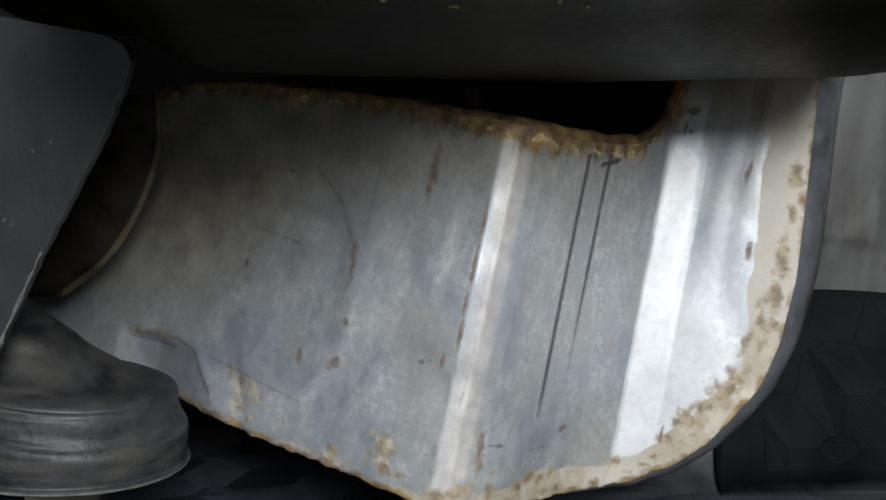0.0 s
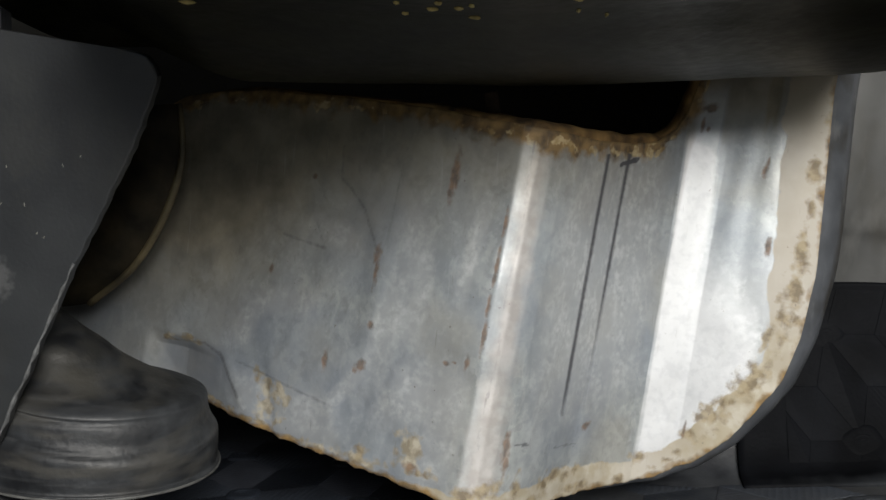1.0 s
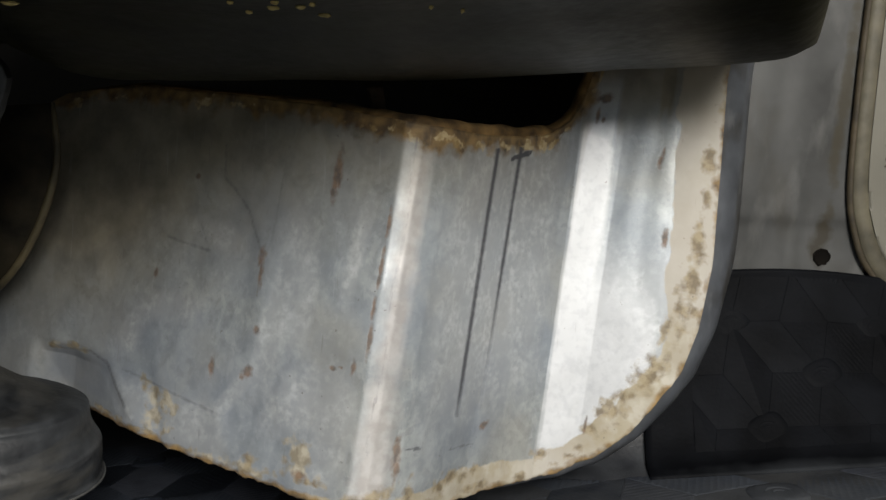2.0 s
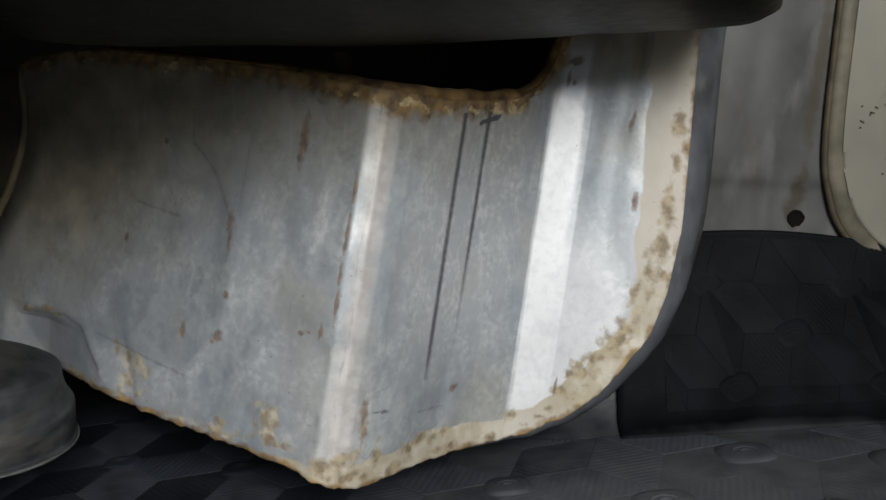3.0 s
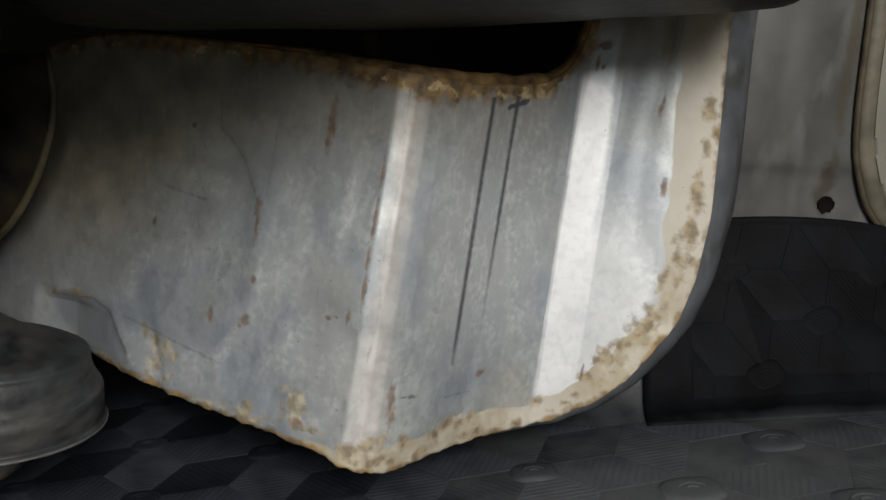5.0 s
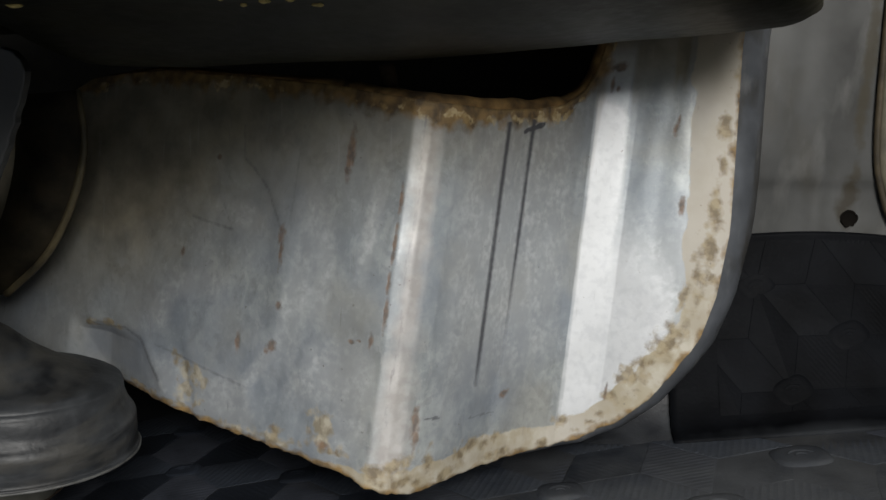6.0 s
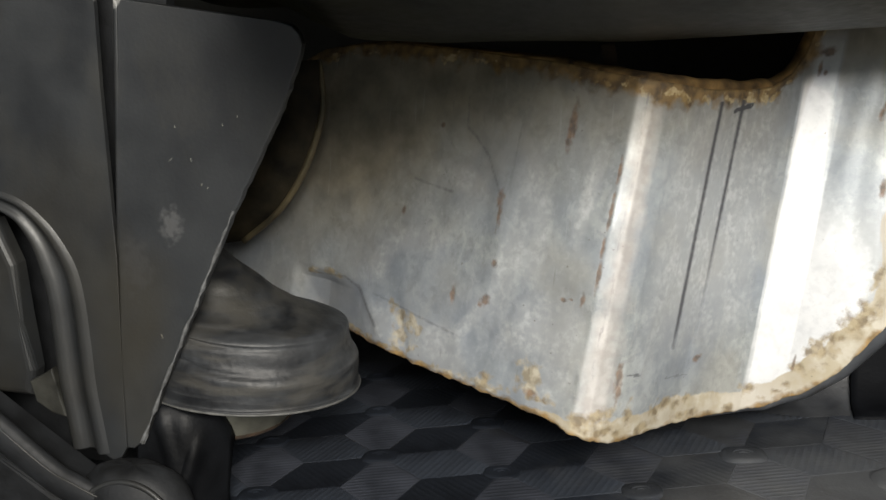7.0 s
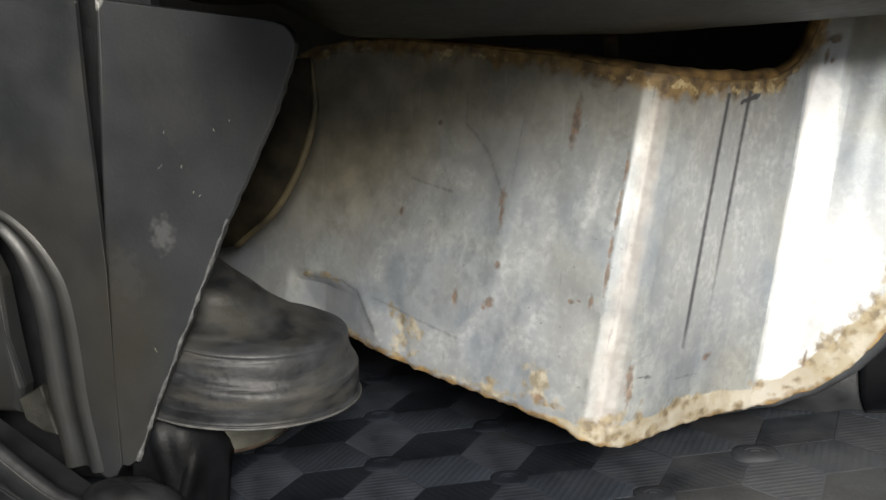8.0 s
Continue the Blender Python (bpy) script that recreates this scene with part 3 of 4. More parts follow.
UP_U, UP_V = Vector((0.080, -0.059, 0)), Vector((0.052, 0.057, 0))
up_shapes = [cell_shape(k, (UP_U, UP_V, UP_V - UP_U)) for k in range(3)]
for j in range(-4, 7):
    for i in range(-5, 7):
        at = UP0 + UP_U * i + UP_V * j
        for kind, (vs, fs) in enumerate(up_shapes):
            bm = bmesh.new()
            made = [bm.verts.new(at + v) for v in vs]
            for f in fs:
                bm.faces.new([made[k] for k in f])
            for spot, way in (((RISER_X + 0.042, 0, 0), (-1, 0, 0)), ((0.62, 0, 0), (1, 0, 0)), ((0, 0.03, 0), (0, -1, 0)), ((0, RISE_S[-1] - 0.008, 0), (0, 1, 0))):
                bmesh.ops.bisect_plane(bm, geom=bm.verts[:] + bm.edges[:] + bm.faces[:], plane_co=spot, plane_no=way, clear_outer=True)
            for v in bm.verts:
                v.co = Vector(stand(v.co.x, v.co.y, v.co.z * 0.6 + 0.0034))
            if len(bm.faces) > 3:
                part("mat_cell", bm, FLAPRIB if kind == 0 else FLAP, mat_thing)
            else:
                bm.free()
        if RISER_X + 0.06 < at.x < 0.60 and 0.03 < at.y < RISE_S[-1] - 0.02:
            part("moulded_knob", knob(lambda x, s, h: stand(x, s, h * 0.45 + 0.0034), at.x, at.y, 0.5), FLAP, mat_thing, smooth=True)

# ---- body pillar and door panel ----
pillar = thing("body_pillar", "grey-white painted body pillar with a bolt hole and grimy seam", "pillar", kind="structure")
vs, fs = [], []
NX, NZ = 60, 150
for j in range(NZ + 1):
    z = 0.19 + 0.55 * j / NZ
    for i in range(NX + 1):
        x = 0.20 + 0.245 * i / NX
        step = 1 / (1 + math.exp((z - 0.264 - 0.02 * (x - 0.35)) / 0.0022))
        fold = math.exp(-((x - 0.368 + 0.05 * (z - 0.25)) / 0.008) ** 2) * min(1.0, max(0.0, (0.33 - z) / 0.05))
        wave = 0.0010 * noise.noise(Vector((x * 18, z * 9, 3.0))) + 0.0016 * math.exp(-((x - 0.345) / 0.012) ** 2)
        vs.append((x, 0.9000 + 0.0030 * step - 0.0028 * fold + wave, z))
fs = [(j * (NX + 1) + i, j * (NX + 1) + i + 1, (j + 1) * (NX + 1) + i + 1, (j + 1) * (NX + 1) + i) for j in range(NZ) for i in range(NX)]
face = mesh_object("pillar_panel", vs, fs, BODY, pillar, smooth=True)
ft = face.modifiers.new("thickness", "SOLIDIFY")
ft.thickness, ft.offset = 0.002, 0
part("pillar_core", box(0.20, 0.445, 0.915, 0.935, 0.19, 1.28), BODY, pillar)
# black disc; the shade inside the hole is put into its colour
hole = part("bolt_hole", lathe([(0.0, 0.0004), (0.0055, 0.0006), (0.0070, 0.0012), (0.0078, 0.0006), (0.0082, 0.0)], (0, 0, 0), 28, 1.0, 0.22), DARKHOLE, pillar, "bolt hole, its dark inside shown by a black disc")
hole.matrix_basis = pose(0.399, 0.9015, 0.233, 90, 0, 0)
seam = smooth_path([(0.4125, 0.893, 0.80), (0.4140, 0.893, 0.50), (0.4170, 0.893, 0.38), (0.4220, 0.893, 0.302), (0.431, 0.893, 0.265),
                    (0.446, 0.893, 0.234), (0.475, 0.893, 0.208), (0.52, 0.893, 0.192), (0.60, 0.893, 0.186), (0.80, 0.893, 0.184)], 8)
door_panel = thing("door_panel", "cream painted door panel with a rounded lower corner, scratched", "door panel", kind="structure")
outline = [(p.x, p.z) for p in seam] + [(0.80, 0.80)]
bm = slab([(x + 0.0045 if i < len(outline) - 1 else x, z + 0.005 * clamp((0.36 - z) / 0.10)) for i, (x, z) in enumerate(outline)], 0.8885, 0.03, 0.0035, 3)
part("door_skin", bm, DOORP, door_panel)
part("seam_flange", tube(seam, 0.0085, 10, flat=0.45), FLANGE, door_panel, "cream rolled seam flange", smooth=True)
part("sealer_line", tube([p + Vector((-0.0085, 0.002, -0.004)) for p in seam], 0.0034, 8), SEALER, door_panel, "brown aged sealer line", smooth=True)
rnd = random.Random(11)
for cx, cz, n in ((0.447, 0.333, 7), (0.470, 0.288, 4), (0.452, 0.43, 3)):
    for k in range(n):
        x, z = cx + rnd.uniform(-0.012, 0.012), cz + rnd.uniform(-0.012, 0.012)
        a, l = rnd.uniform(-0.5, 1.6), rnd.uniform(0.0008, 0.0032)
        d, e = Vector((math.cos(a) * l, 0, math.sin(a) * l)), Vector((-math.sin(a) * 0.0007, 0, math.cos(a) * 0.0007))
        q = [Vector((x, 0.8872, z)) + v for v in (-d - e * 0.4, d - e, d * 0.8 + e, -d + e)]
        mesh_object("scratch_mark", q + [v + Vector((0, 0.0011, 0)) for v in q], [(0, 1, 2, 3), (0, 4, 5, 1), (1, 5, 6, 2), (2, 6, 7, 3), (3, 7, 4, 0)], SEALER, door_panel)

# ---- the hanging sheet-metal panel ----
panel = thing("sheet_metal_panel", "dented silver-grey sheet metal panel with rusty torn edges, under the seat", "metal panel")
PC = (-0.40, -0.36, -0.244, -0.16, -0.083, -0.006, -0.001, 0.010, 0.019, 0.028, 0.040, 0.0758, 0.119, 0.1265, 0.131, 0.1545, 0.1600, 0.180, 0.205, 0.230, 0.32)
PYS = (0.816, 0.795, 0.7345, 0.688, 0.644, 0.6035, 0.6010, 0.6022, 0.6065, 0.6140, 0.6275, 0.680, 0.7240, 0.7285, 0.7290, 0.7296, 0.7292, 0.7245, 0.7190, 0.7150, 0.7090)
BOT = ((-0.40, 0.132), (-0.36, 0.128), (-0.29, 0.117), (-0.252, 0.113), (-0.223, 0.111), (-0.174, 0.109), (-0.124, 0.107), (-0.086, 0.107), (-0.050, 0.105), (-0.021, 0.104), (0.000, 0.0985), (0.012, 0.0955), (0.025, 0.0915),
       (0.043, 0.088), (0.075, 0.082), (0.114, 0.0775), (0.127, 0.078), (0.152, 0.084), (0.179, 0.100), (0.201, 0.122), (0.217, 0.147), (0.230, 0.171), (0.2375, 0.205), (0.240, 0.262))
TOP = ((-0.40, 0.29), (-0.36, 0.31), (-0.30, 0.335), (-0.277, 0.347), (-0.241, 0.355), (-0.207, 0.360), (-0.119, 0.361), (-0.076, 0.360), (-0.035, 0.357), (0.0, 0.354), (0.024, 0.351), (0.054, 0.345),
       (0.080, 0.342), (0.102, 0.344), (0.115, 0.353), (0.123, 0.366), (0.127, 0.381), (0.134, 0.42), (0.16, 0.44), (0.24, 0.44))
LEAN_X, LEAN_Y, Z0 = 0.1026, 0.171, 0.113


def along(table, c):
    return float(np.interp(c, [p[0] for p in table], [p[1] for p in table]))


def plan(c):
    return float(np.interp(c, PC, PYS))


def panel_point(c, z):
    slide = -0.0125 * min(1.0, max(0.0, (z - 0.25) / 0.14)) * min(1.0, max(0.0, (c - 0.165) / 0.07))
    c2 = c + slide
    calm = (1.0 - 0.6 * math.exp(-((c - 0.143) / 0.02) ** 4)) * (1.0 - 0.55 * clamp((c - 0.15) / 0.01))
    dent = 0.0029 * noise.noise(Vector((c * 14, z * 9, 2.0))) * calm + 0.0014 * noise.noise(Vector((c * 45, z * 30, 7.0))) * calm
    # soft hollow and creases hammered into the wide face
    dent += 0.004 * math.exp(-((c + 0.115) / 0.045) ** 2 - ((z - 0.285) / 0.035) ** 2)
    k = c + 0.16 + 0.35 * (z - 0.15)
    dent += 0.0032 * math.exp(-(k / 0.014 if k < 0 else k / 0.006) ** 2) * math.exp(-((z - 0.135) / 0.024) ** 2)
    # the lower corner is bent back along a crease
    bent = min(0.05, max(0.0, -0.76 * (c + 0.200) - 0.65 * (z - 0.150))) * clamp((0.160 - z) / 0.012) * clamp((c + 0.275) / 0.04)
    dent += 0.36 * bent
    dent += -0.002 * math.exp(-((c + 0.083) / 0.008) ** 2 - ((z - 0.22) / 0.05) ** 2)
    # shallow corrugation beside the bright fold
    if c2 > 0.158:
        dent += 0.00022 * math.sin((c2 - 0.158) * 300) * min(1.0, max(0.0, (z - 0.22) / 0.08)) * min(1.0, (c2 - 0.158) / 0.008)
    for g in (0.0605, 0.0785):
        dent += 0.0012 * math.exp(-((c - g) / 0.0016) ** 2) * (1.0 if 0.15 < z < 0.333 else 0.0)
    return Vector((c2 + LEAN_X * (z - Z0), plan(c2 - 0.03 * (0.30 - z) * math.exp(-((c2 - 0.142) / 0.03) ** 4)) + LEAN_Y * (z - Z0) + dent, z))


# columns of the grid, closer together at the folds and at the rounded corner
cols = list(np.linspace(-0.385, -0.010, 205)) + list(np.linspace(-0.008, 0.034, 44)) + list(np.linspace(0.0355, 0.118, 58)) + list(np.linspace(0.1195, 0.166, 44)) + \
    list(0.168 + 0.072 * np.sin(np.linspace(0, math.pi / 2, 52)))
ROWS_N = 170
SPOTS = ((-0.002, 0.290, 0.0012, 0.010), (-0.0025, 0.215, 0.0014, 0.012), (-0.035, 0.118, 0.005, 0.003), (-0.0415, 0.316, 0.0030, 0.018), (-0.0425, 0.304, 0.0022, 0.006),
         (-0.086, 0.254, 0.0026, 0.007), (-0.085, 0.243, 0.0016, 0.012), (-0.170, 0.2275, 0.0018, 0.0045), (-0.082, 0.205, 0.0026, 0.004), (-0.0845, 0.175, 0.0040, 0.0050), (-0.088, 0.171, 0.0022, 0.003),
         (-0.1125, 0.1725, 0.0022, 0.007), (-0.010, 0.196, 0.0018, 0.0055), (-0.0025, 0.262, 0.0012, 0.014), (-0.003, 0.235, 0.0014, 0.008), (-0.0235, 0.192, 0.0022, 0.002), (-0.018, 0.194, 0.0012, 0.0012),
         (0.0245, 0.140, 0.0026, 0.014), (0.026, 0.129, 0.0022, 0.008), (0.085, 0.133, 0.0032, 0.0032), (0.168, 0.124, 0.0014, 0.0065), (0.2030, 0.270, 0.0026, 0.0075), (0.192, 0.327, 0.0022, 0.0055), (0.1945, 0.333, 0.0012, 0.006),
         (0.137, 0.358, 0.0018, 0.0050), (0.142, 0.3545, 0.0016, 0.002), (0.141, 0.371, 0.006, 0.004), (-0.1475, 0.300, 0.0022, 0.0022), (0.178, 0.305, 0.0010, 0.002), (0.150, 0.318, 0.0008, 0.0008), (0.1515, 0.308, 0.0008, 0.0008))
CHALKS = ((0.074, 0.3365, 0.0075, 0.0035), (0.050, 0.3400, 0.0050, 0.0025), (0.027, 0.3440, 0.0060, 0.0030), (0.0035, 0.346, 0.0035, 0.006), (-0.0375, 0.131, 0.0085, 0.0080), (-0.034, 0.120, 0.0095, 0.0060), (-0.080, 0.1125, 0.014, 0.0045), (-0.110, 0.1105, 0.012, 0.0035), (-0.152, 0.140, 0.0120, 0.009), (-0.151, 0.124, 0.0095, 0.010), (-0.139, 0.135, 0.006, 0.006), (-0.168, 0.150, 0.003, 0.004), (-0.240, 0.1575, 0.016, 0.0022), (-0.066, 0.112, 0.012, 0.004), (-0.139, 0.119, 0.005, 0.004))
PATCHES = ((0.231, 0.328, 0.0045, 0.010), (0.232, 0.306, 0.0030, 0.010), (0.228, 0.268, 0.0040, 0.010), (0.226, 0.240, 0.0060, 0.014), (0.224, 0.218, 0.0075, 0.012), (0.213, 0.198, 0.003, 0.008), (0.214, 0.176, 0.0080, 0.008),
           (0.202, 0.163, 0.0095, 0.008), (0.190, 0.151, 0.0085, 0.006), (0.182, 0.138, 0.0090, 0.007), (0.170, 0.119, 0.0050, 0.004), (0.1225, 0.084, 0.0040, 0.0050), (0.1315, 0.0965, 0.0050, 0.0040), (0.138, 0.0985, 0.004, 0.003),
           (0.160, 0.098, 0.0050, 0.002), (0.150, 0.091, 0.005, 0.0018), (0.078, 0.100, 0.0080, 0.0035), (0.062, 0.104, 0.0085, 0.0050), (0.048, 0.093, 0.0080, 0.0035), (0.085, 0.087, 0.010, 0.0025), (0.015, 0.112, 0.0085, 0.0070),
           (0.002, 0.110, 0.0070, 0.0050), (0.022, 0.101, 0.0055, 0.0040), (0.030, 0.097, 0.0030, 0.0030), (0.036, 0.107, 0.003, 0.008), (-0.046, 0.121, 0.0028, 0.006), (-0.072, 0.1165, 0.0045, 0.0040), (-0.028, 0.115, 0.010, 0.0022),
           (-0.166, 0.143, 0.0025, 0.005), (-0.151, 0.141, 0.003, 0.004), (-0.250, 0.1545, 0.006, 0.0016), (-0.233, 0.1600, 0.008, 0.0012), (-0.125, 0.110, 0.010, 0.0018), (-0.165, 0.1125, 0.012, 0.0018), (-0.20, 0.115, 0.014, 0.002))
CREASES = (((-0.202, 0.1540), (-0.180, 0.126), 0.62), ((-0.260, 0.1525), (-0.218, 0.1585), 0.45), ((-0.218, 0.1585), (-0.202, 0.1525), 0.5), ((-0.186, 0.152), (-0.105, 0.142), 0.46), ((-0.0875, 0.2575), (-0.1025, 0.2825), 0.45),
           ((-0.1025, 0.2825), (-0.1135, 0.2935), 0.42), ((-0.1135, 0.2935), (-0.125, 0.3025), 0.46), ((-0.125, 0.3025), (-0.1275, 0.325), 0.42), ((-0.165, 0.254), (-0.145, 0.2515), 0.44), ((-0.145, 0.2515), (-0.128, 0.250), 0.48),
           ((-0.128, 0.250), (-0.139, 0.267), 0.38), ((-0.079, 0.330), (-0.081, 0.262), 0.36), ((-0.036, 0.300), (-0.020, 0.262), 0.30))
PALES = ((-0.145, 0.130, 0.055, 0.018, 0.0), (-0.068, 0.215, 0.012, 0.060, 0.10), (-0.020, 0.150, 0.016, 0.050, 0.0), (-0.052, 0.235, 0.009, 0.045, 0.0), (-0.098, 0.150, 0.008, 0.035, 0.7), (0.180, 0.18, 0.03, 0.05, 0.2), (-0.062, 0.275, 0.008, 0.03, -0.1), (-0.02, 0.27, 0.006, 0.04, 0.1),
         (-0.045, 0.165, 0.020, 0.030, 0.4), (-0.155, 0.205, 0.030, 0.012, 0.9), (-0.118, 0.262, 0.016, 0.010, -0.8), (-0.185, 0.180, 0.012, 0.020, 0.5))
verts, masks = [], {k: [] for k in ("primer", "rust", "grime", "spot", "scratch", "chalk", "pale", "cream", "patch", "flake", "blue", "strip", "wash")}
PRIM_W = ((-0.36, 0.0), (-0.10, 0.0008), (-0.03, 0.0030), (-0.005, 0.008), (0.015, 0.013), (0.0275, 0.018), (0.045, 0.017), (0.0675, 0.022), (0.1025, 0.020), (0.1325, 0.018), (0.160, 0.019), (0.1875, 0.022), (0.24, 0.022))
PRIM_Z = ((0.15, 0.022), (0.17, 0.021), (0.185, 0.018), (0.215, 0.026), (0.24, 0.031), (0.28, 0.032), (0.33, 0.035), (0.39, 0.039), (0.44, 0.040))
bc, bz = np.array([p[0] for p in BOT]), np.array([p[1] for p in BOT])
edge_c = np.interp(np.linspace(0, 1, 400), np.linspace(0, 1, len(bc)), bc)
edge_z = np.interp(np.linspace(0, 1, 400), np.linspace(0, 1, len(bz)), bz)


def blobs(table, c, z, grow):
    """How deep a place lies in the nearest of some oval spots."""
    return max(0.0, max([1 - math.hypot((c - a) / (p * grow), (z - b) / (q * grow)) for a, b, p, q in table]))


def crease(c, z, wide):
    """How near a place lies to a crease."""
    best = 0.0
    for (ax, az), (bx, bz_), force in CREASES:
        px, pz = bx - ax, bz_ - az
        u = clamp(((c - ax) * px + (z - az) * pz) / (px * px + pz * pz))
        best = max(best, force * (1 - math.hypot(c - ax - u * px, z - az - u * pz) / wide))
    return best


def gap_to_top(c, z, zt):
    if c > 0.09 and z > 0.342:
        return max(0.0, c - float(np.interp(z, (0.342, 0.344, 0.353, 0.366, 0.381, 0.42), (0.088, 0.102, 0.115, 0.123, 0.127, 0.134))))
    if c > 0.10:
        return math.hypot(c - 0.10, 0.343 - z)
    return zt - z


for c in cols:
    zb, zt = along(BOT, c), along(TOP, c)
    zb += 0.0013 * noise.noise(Vector((c * 120, 0.5, 0))) + 0.0010 * noise.noise(Vector((c * 300, 2.5, 0)))
    zt += 0.0012 * noise.noise(Vector((c * 27, 5.5, 0)))
    for j in range(ROWS_N + 1):
        z = zb + (zt - zb) * j / ROWS_N
        p = panel_point(c, z)
        p.y += 0.0016 * clamp(crease(c + 0.003, z, 0.008)) - 0.0012 * clamp(crease(c - 0.003, z, 0.008))
        verts.append(p)
        near = float(np.sqrt(np.min((edge_c - c) ** 2 + (edge_z - z) ** 2)))
        if c > 0.15 and z > 0.25:
            near = min(near, 0.240 - c)
        width = along(PRIM_Z, z) if c > 0.19 and z > 0.155 else along(PRIM_W, c)
        width *= 1 + 0.16 * noise.noise(Vector((c * 45, z * 45, 1)))
        masks["primer"].append(0.5 + (width - near) / 0.010)
        top_gap = gap_to_top(c, z, zt)
        r_top = 0.62 + ((0.0070 + 0.004 * clamp(1.0 - abs(c - 0.02) / 0.08)) * (1 + 0.9 * noise.noise(Vector((c * 32, 3.7, 0)))) - top_gap) / 0.020
        masks["rust"].append(max(r_top, 0.34 + 0.34 * noise.noise(Vector((c * 70, z * 70, 4.0))) + (0.0030 - near) / 0.010 if c > -0.02 else 0.46 + (0.0034 - near) / 0.007))
        masks["flake"].append(max(-0.7, (0.46 if c > -0.01 else 0.34) - abs(top_gap - 0.007) / 0.016))
        # brown dirt, plus painted shade of seat and console at top and left
        stain_shade = max(0.0, (0.95 - top_gap / (0.088 + 0.095 * clamp(-c / 0.15))) * min(1.0, max(0.5, 0.7 - c * 3))) + max(0.0, min(0.30, (-0.15 - c) / 0.20)) + 0.42 * clamp((-0.10 - c) / 0.14) * clamp((z - 0.16) / 0.12)
        # upper right darkened for the seat's shade, with a shadowed V
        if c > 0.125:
            stain_shade += 0.55 * clamp((z - 0.335) / 0.05) + 0.6 * math.exp(-((c - 0.191) / 0.005) ** 4 - ((z - 0.390 + 2.5 * abs(c - 0.191)) / 0.022) ** 4)
            stain_shade -= 0.42 * clamp((c - 0.131) / 0.004) * clamp((0.1545 - c) / 0.004) * clamp((0.392 - z) / 0.01)
        masks["grime"].append(stain_shade)
        masks["spot"].append(blobs(SPOTS, c, z, 1.8))
        masks["chalk"].append(max(1.35 * blobs(CHALKS, c, z, 2.6) - 0.42, 0.36 + 0.3 * noise.noise(Vector((c * 60, 1.0, 9.0))) - near / 0.010 if c < -0.01 else -0.42))
        masks["patch"].append(max(1.35 * blobs(PATCHES, c, z, 2.9) - 0.42, 0.34 - abs(near - 0.012) / 0.020 if c > 0.155 and z < 0.275 else 0.30 - near / 0.026 if c > 0.13 else -0.42))
        masks["blue"].append(max(0.46 * clamp(-c / 0.03) * clamp((0.235 - z) / 0.05), 1.0 * math.exp(-((c + 0.228) / 0.040) ** 4 - ((z - 0.140) / 0.022) ** 4), 0.5 * math.exp(-((c + 0.15) / 0.06) ** 4 - ((z - 0.185) / 0.03) ** 4), 0.42 * math.exp(-((c - 0.07) / 0.04) ** 4 - ((z - 0.15) / 0.05) ** 4)))
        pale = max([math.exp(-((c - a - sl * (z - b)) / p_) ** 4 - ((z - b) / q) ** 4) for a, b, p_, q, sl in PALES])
        # the fold's highlight, painted through the pale and strip masks
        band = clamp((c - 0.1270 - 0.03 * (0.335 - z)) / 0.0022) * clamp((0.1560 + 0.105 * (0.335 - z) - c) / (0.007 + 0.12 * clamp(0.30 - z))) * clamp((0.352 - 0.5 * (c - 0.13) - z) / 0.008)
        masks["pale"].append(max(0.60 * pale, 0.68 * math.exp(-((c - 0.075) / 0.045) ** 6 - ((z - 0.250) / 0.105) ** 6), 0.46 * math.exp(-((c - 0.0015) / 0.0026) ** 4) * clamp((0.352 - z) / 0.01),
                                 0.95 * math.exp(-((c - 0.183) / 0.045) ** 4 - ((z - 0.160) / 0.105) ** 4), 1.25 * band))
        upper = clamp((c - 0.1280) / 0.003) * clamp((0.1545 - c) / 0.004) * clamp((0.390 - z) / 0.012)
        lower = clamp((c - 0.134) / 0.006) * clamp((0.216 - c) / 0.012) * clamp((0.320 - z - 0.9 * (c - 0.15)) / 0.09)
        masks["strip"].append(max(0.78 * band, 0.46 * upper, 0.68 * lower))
        masks["wash"].append(max(0.9 * clamp((c - 0.18) / 0.02) * clamp((z - 0.18) / 0.05), 0.75 * math.exp(-((c - 0.150) / 0.03) ** 4 - ((z - 0.09) / 0.02) ** 4)))
        masks["cream"].append(0.84 * math.exp(-((c - 0.0110) / (0.0085 + 0.005 * clamp((0.22 - z) / 0.1))) ** 2) * min(1.0, max(0.0, (0.350 - z) / 0.02)))
        line = 0.0
        if 0.14 < z < 0.345 and abs(c - 0.0070 - 0.0012 * math.sin(z * 70) - 0.001 * noise.noise(Vector((z * 90, 0, 8)))) < 0.0012:
            line = 0.30 + 0.16 * noise.noise(Vector((0, z * 60, 3.0)))
        if 0.148 < z < 0.336:
            fade = min(1.0, 0.62 + (z - 0.145) / 0.10)
            drift = 0.0075 * (0.333 - z) / 0.18
            line = max(line, 0.95 * (1 - abs(c - 0.0600 - drift * 0.25) / 0.0032) * fade)
            line = max(line, (0.58 + 0.34 * clamp((z - 0.19) / 0.06)) * (1 - abs(c - 0.0780 - drift * 0.25) / 0.0036) * fade)
        if abs(z - 0.329 - 0.25 * (c - 0.0785)) < 0.0019 and 0.0715 < c < 0.087:
            line = max(line, 0.85)
        if abs(z - 0.139 + 0.32 * (c - 0.036)) < 0.0011 and 0.030 < c < 0.040:
            line = max(line, 0.62)
        if abs(z - 0.1235 + 0.32 * (c - 0.070)) < 0.0011 and 0.060 < c < 0.080:
            line = max(line, 0.44)
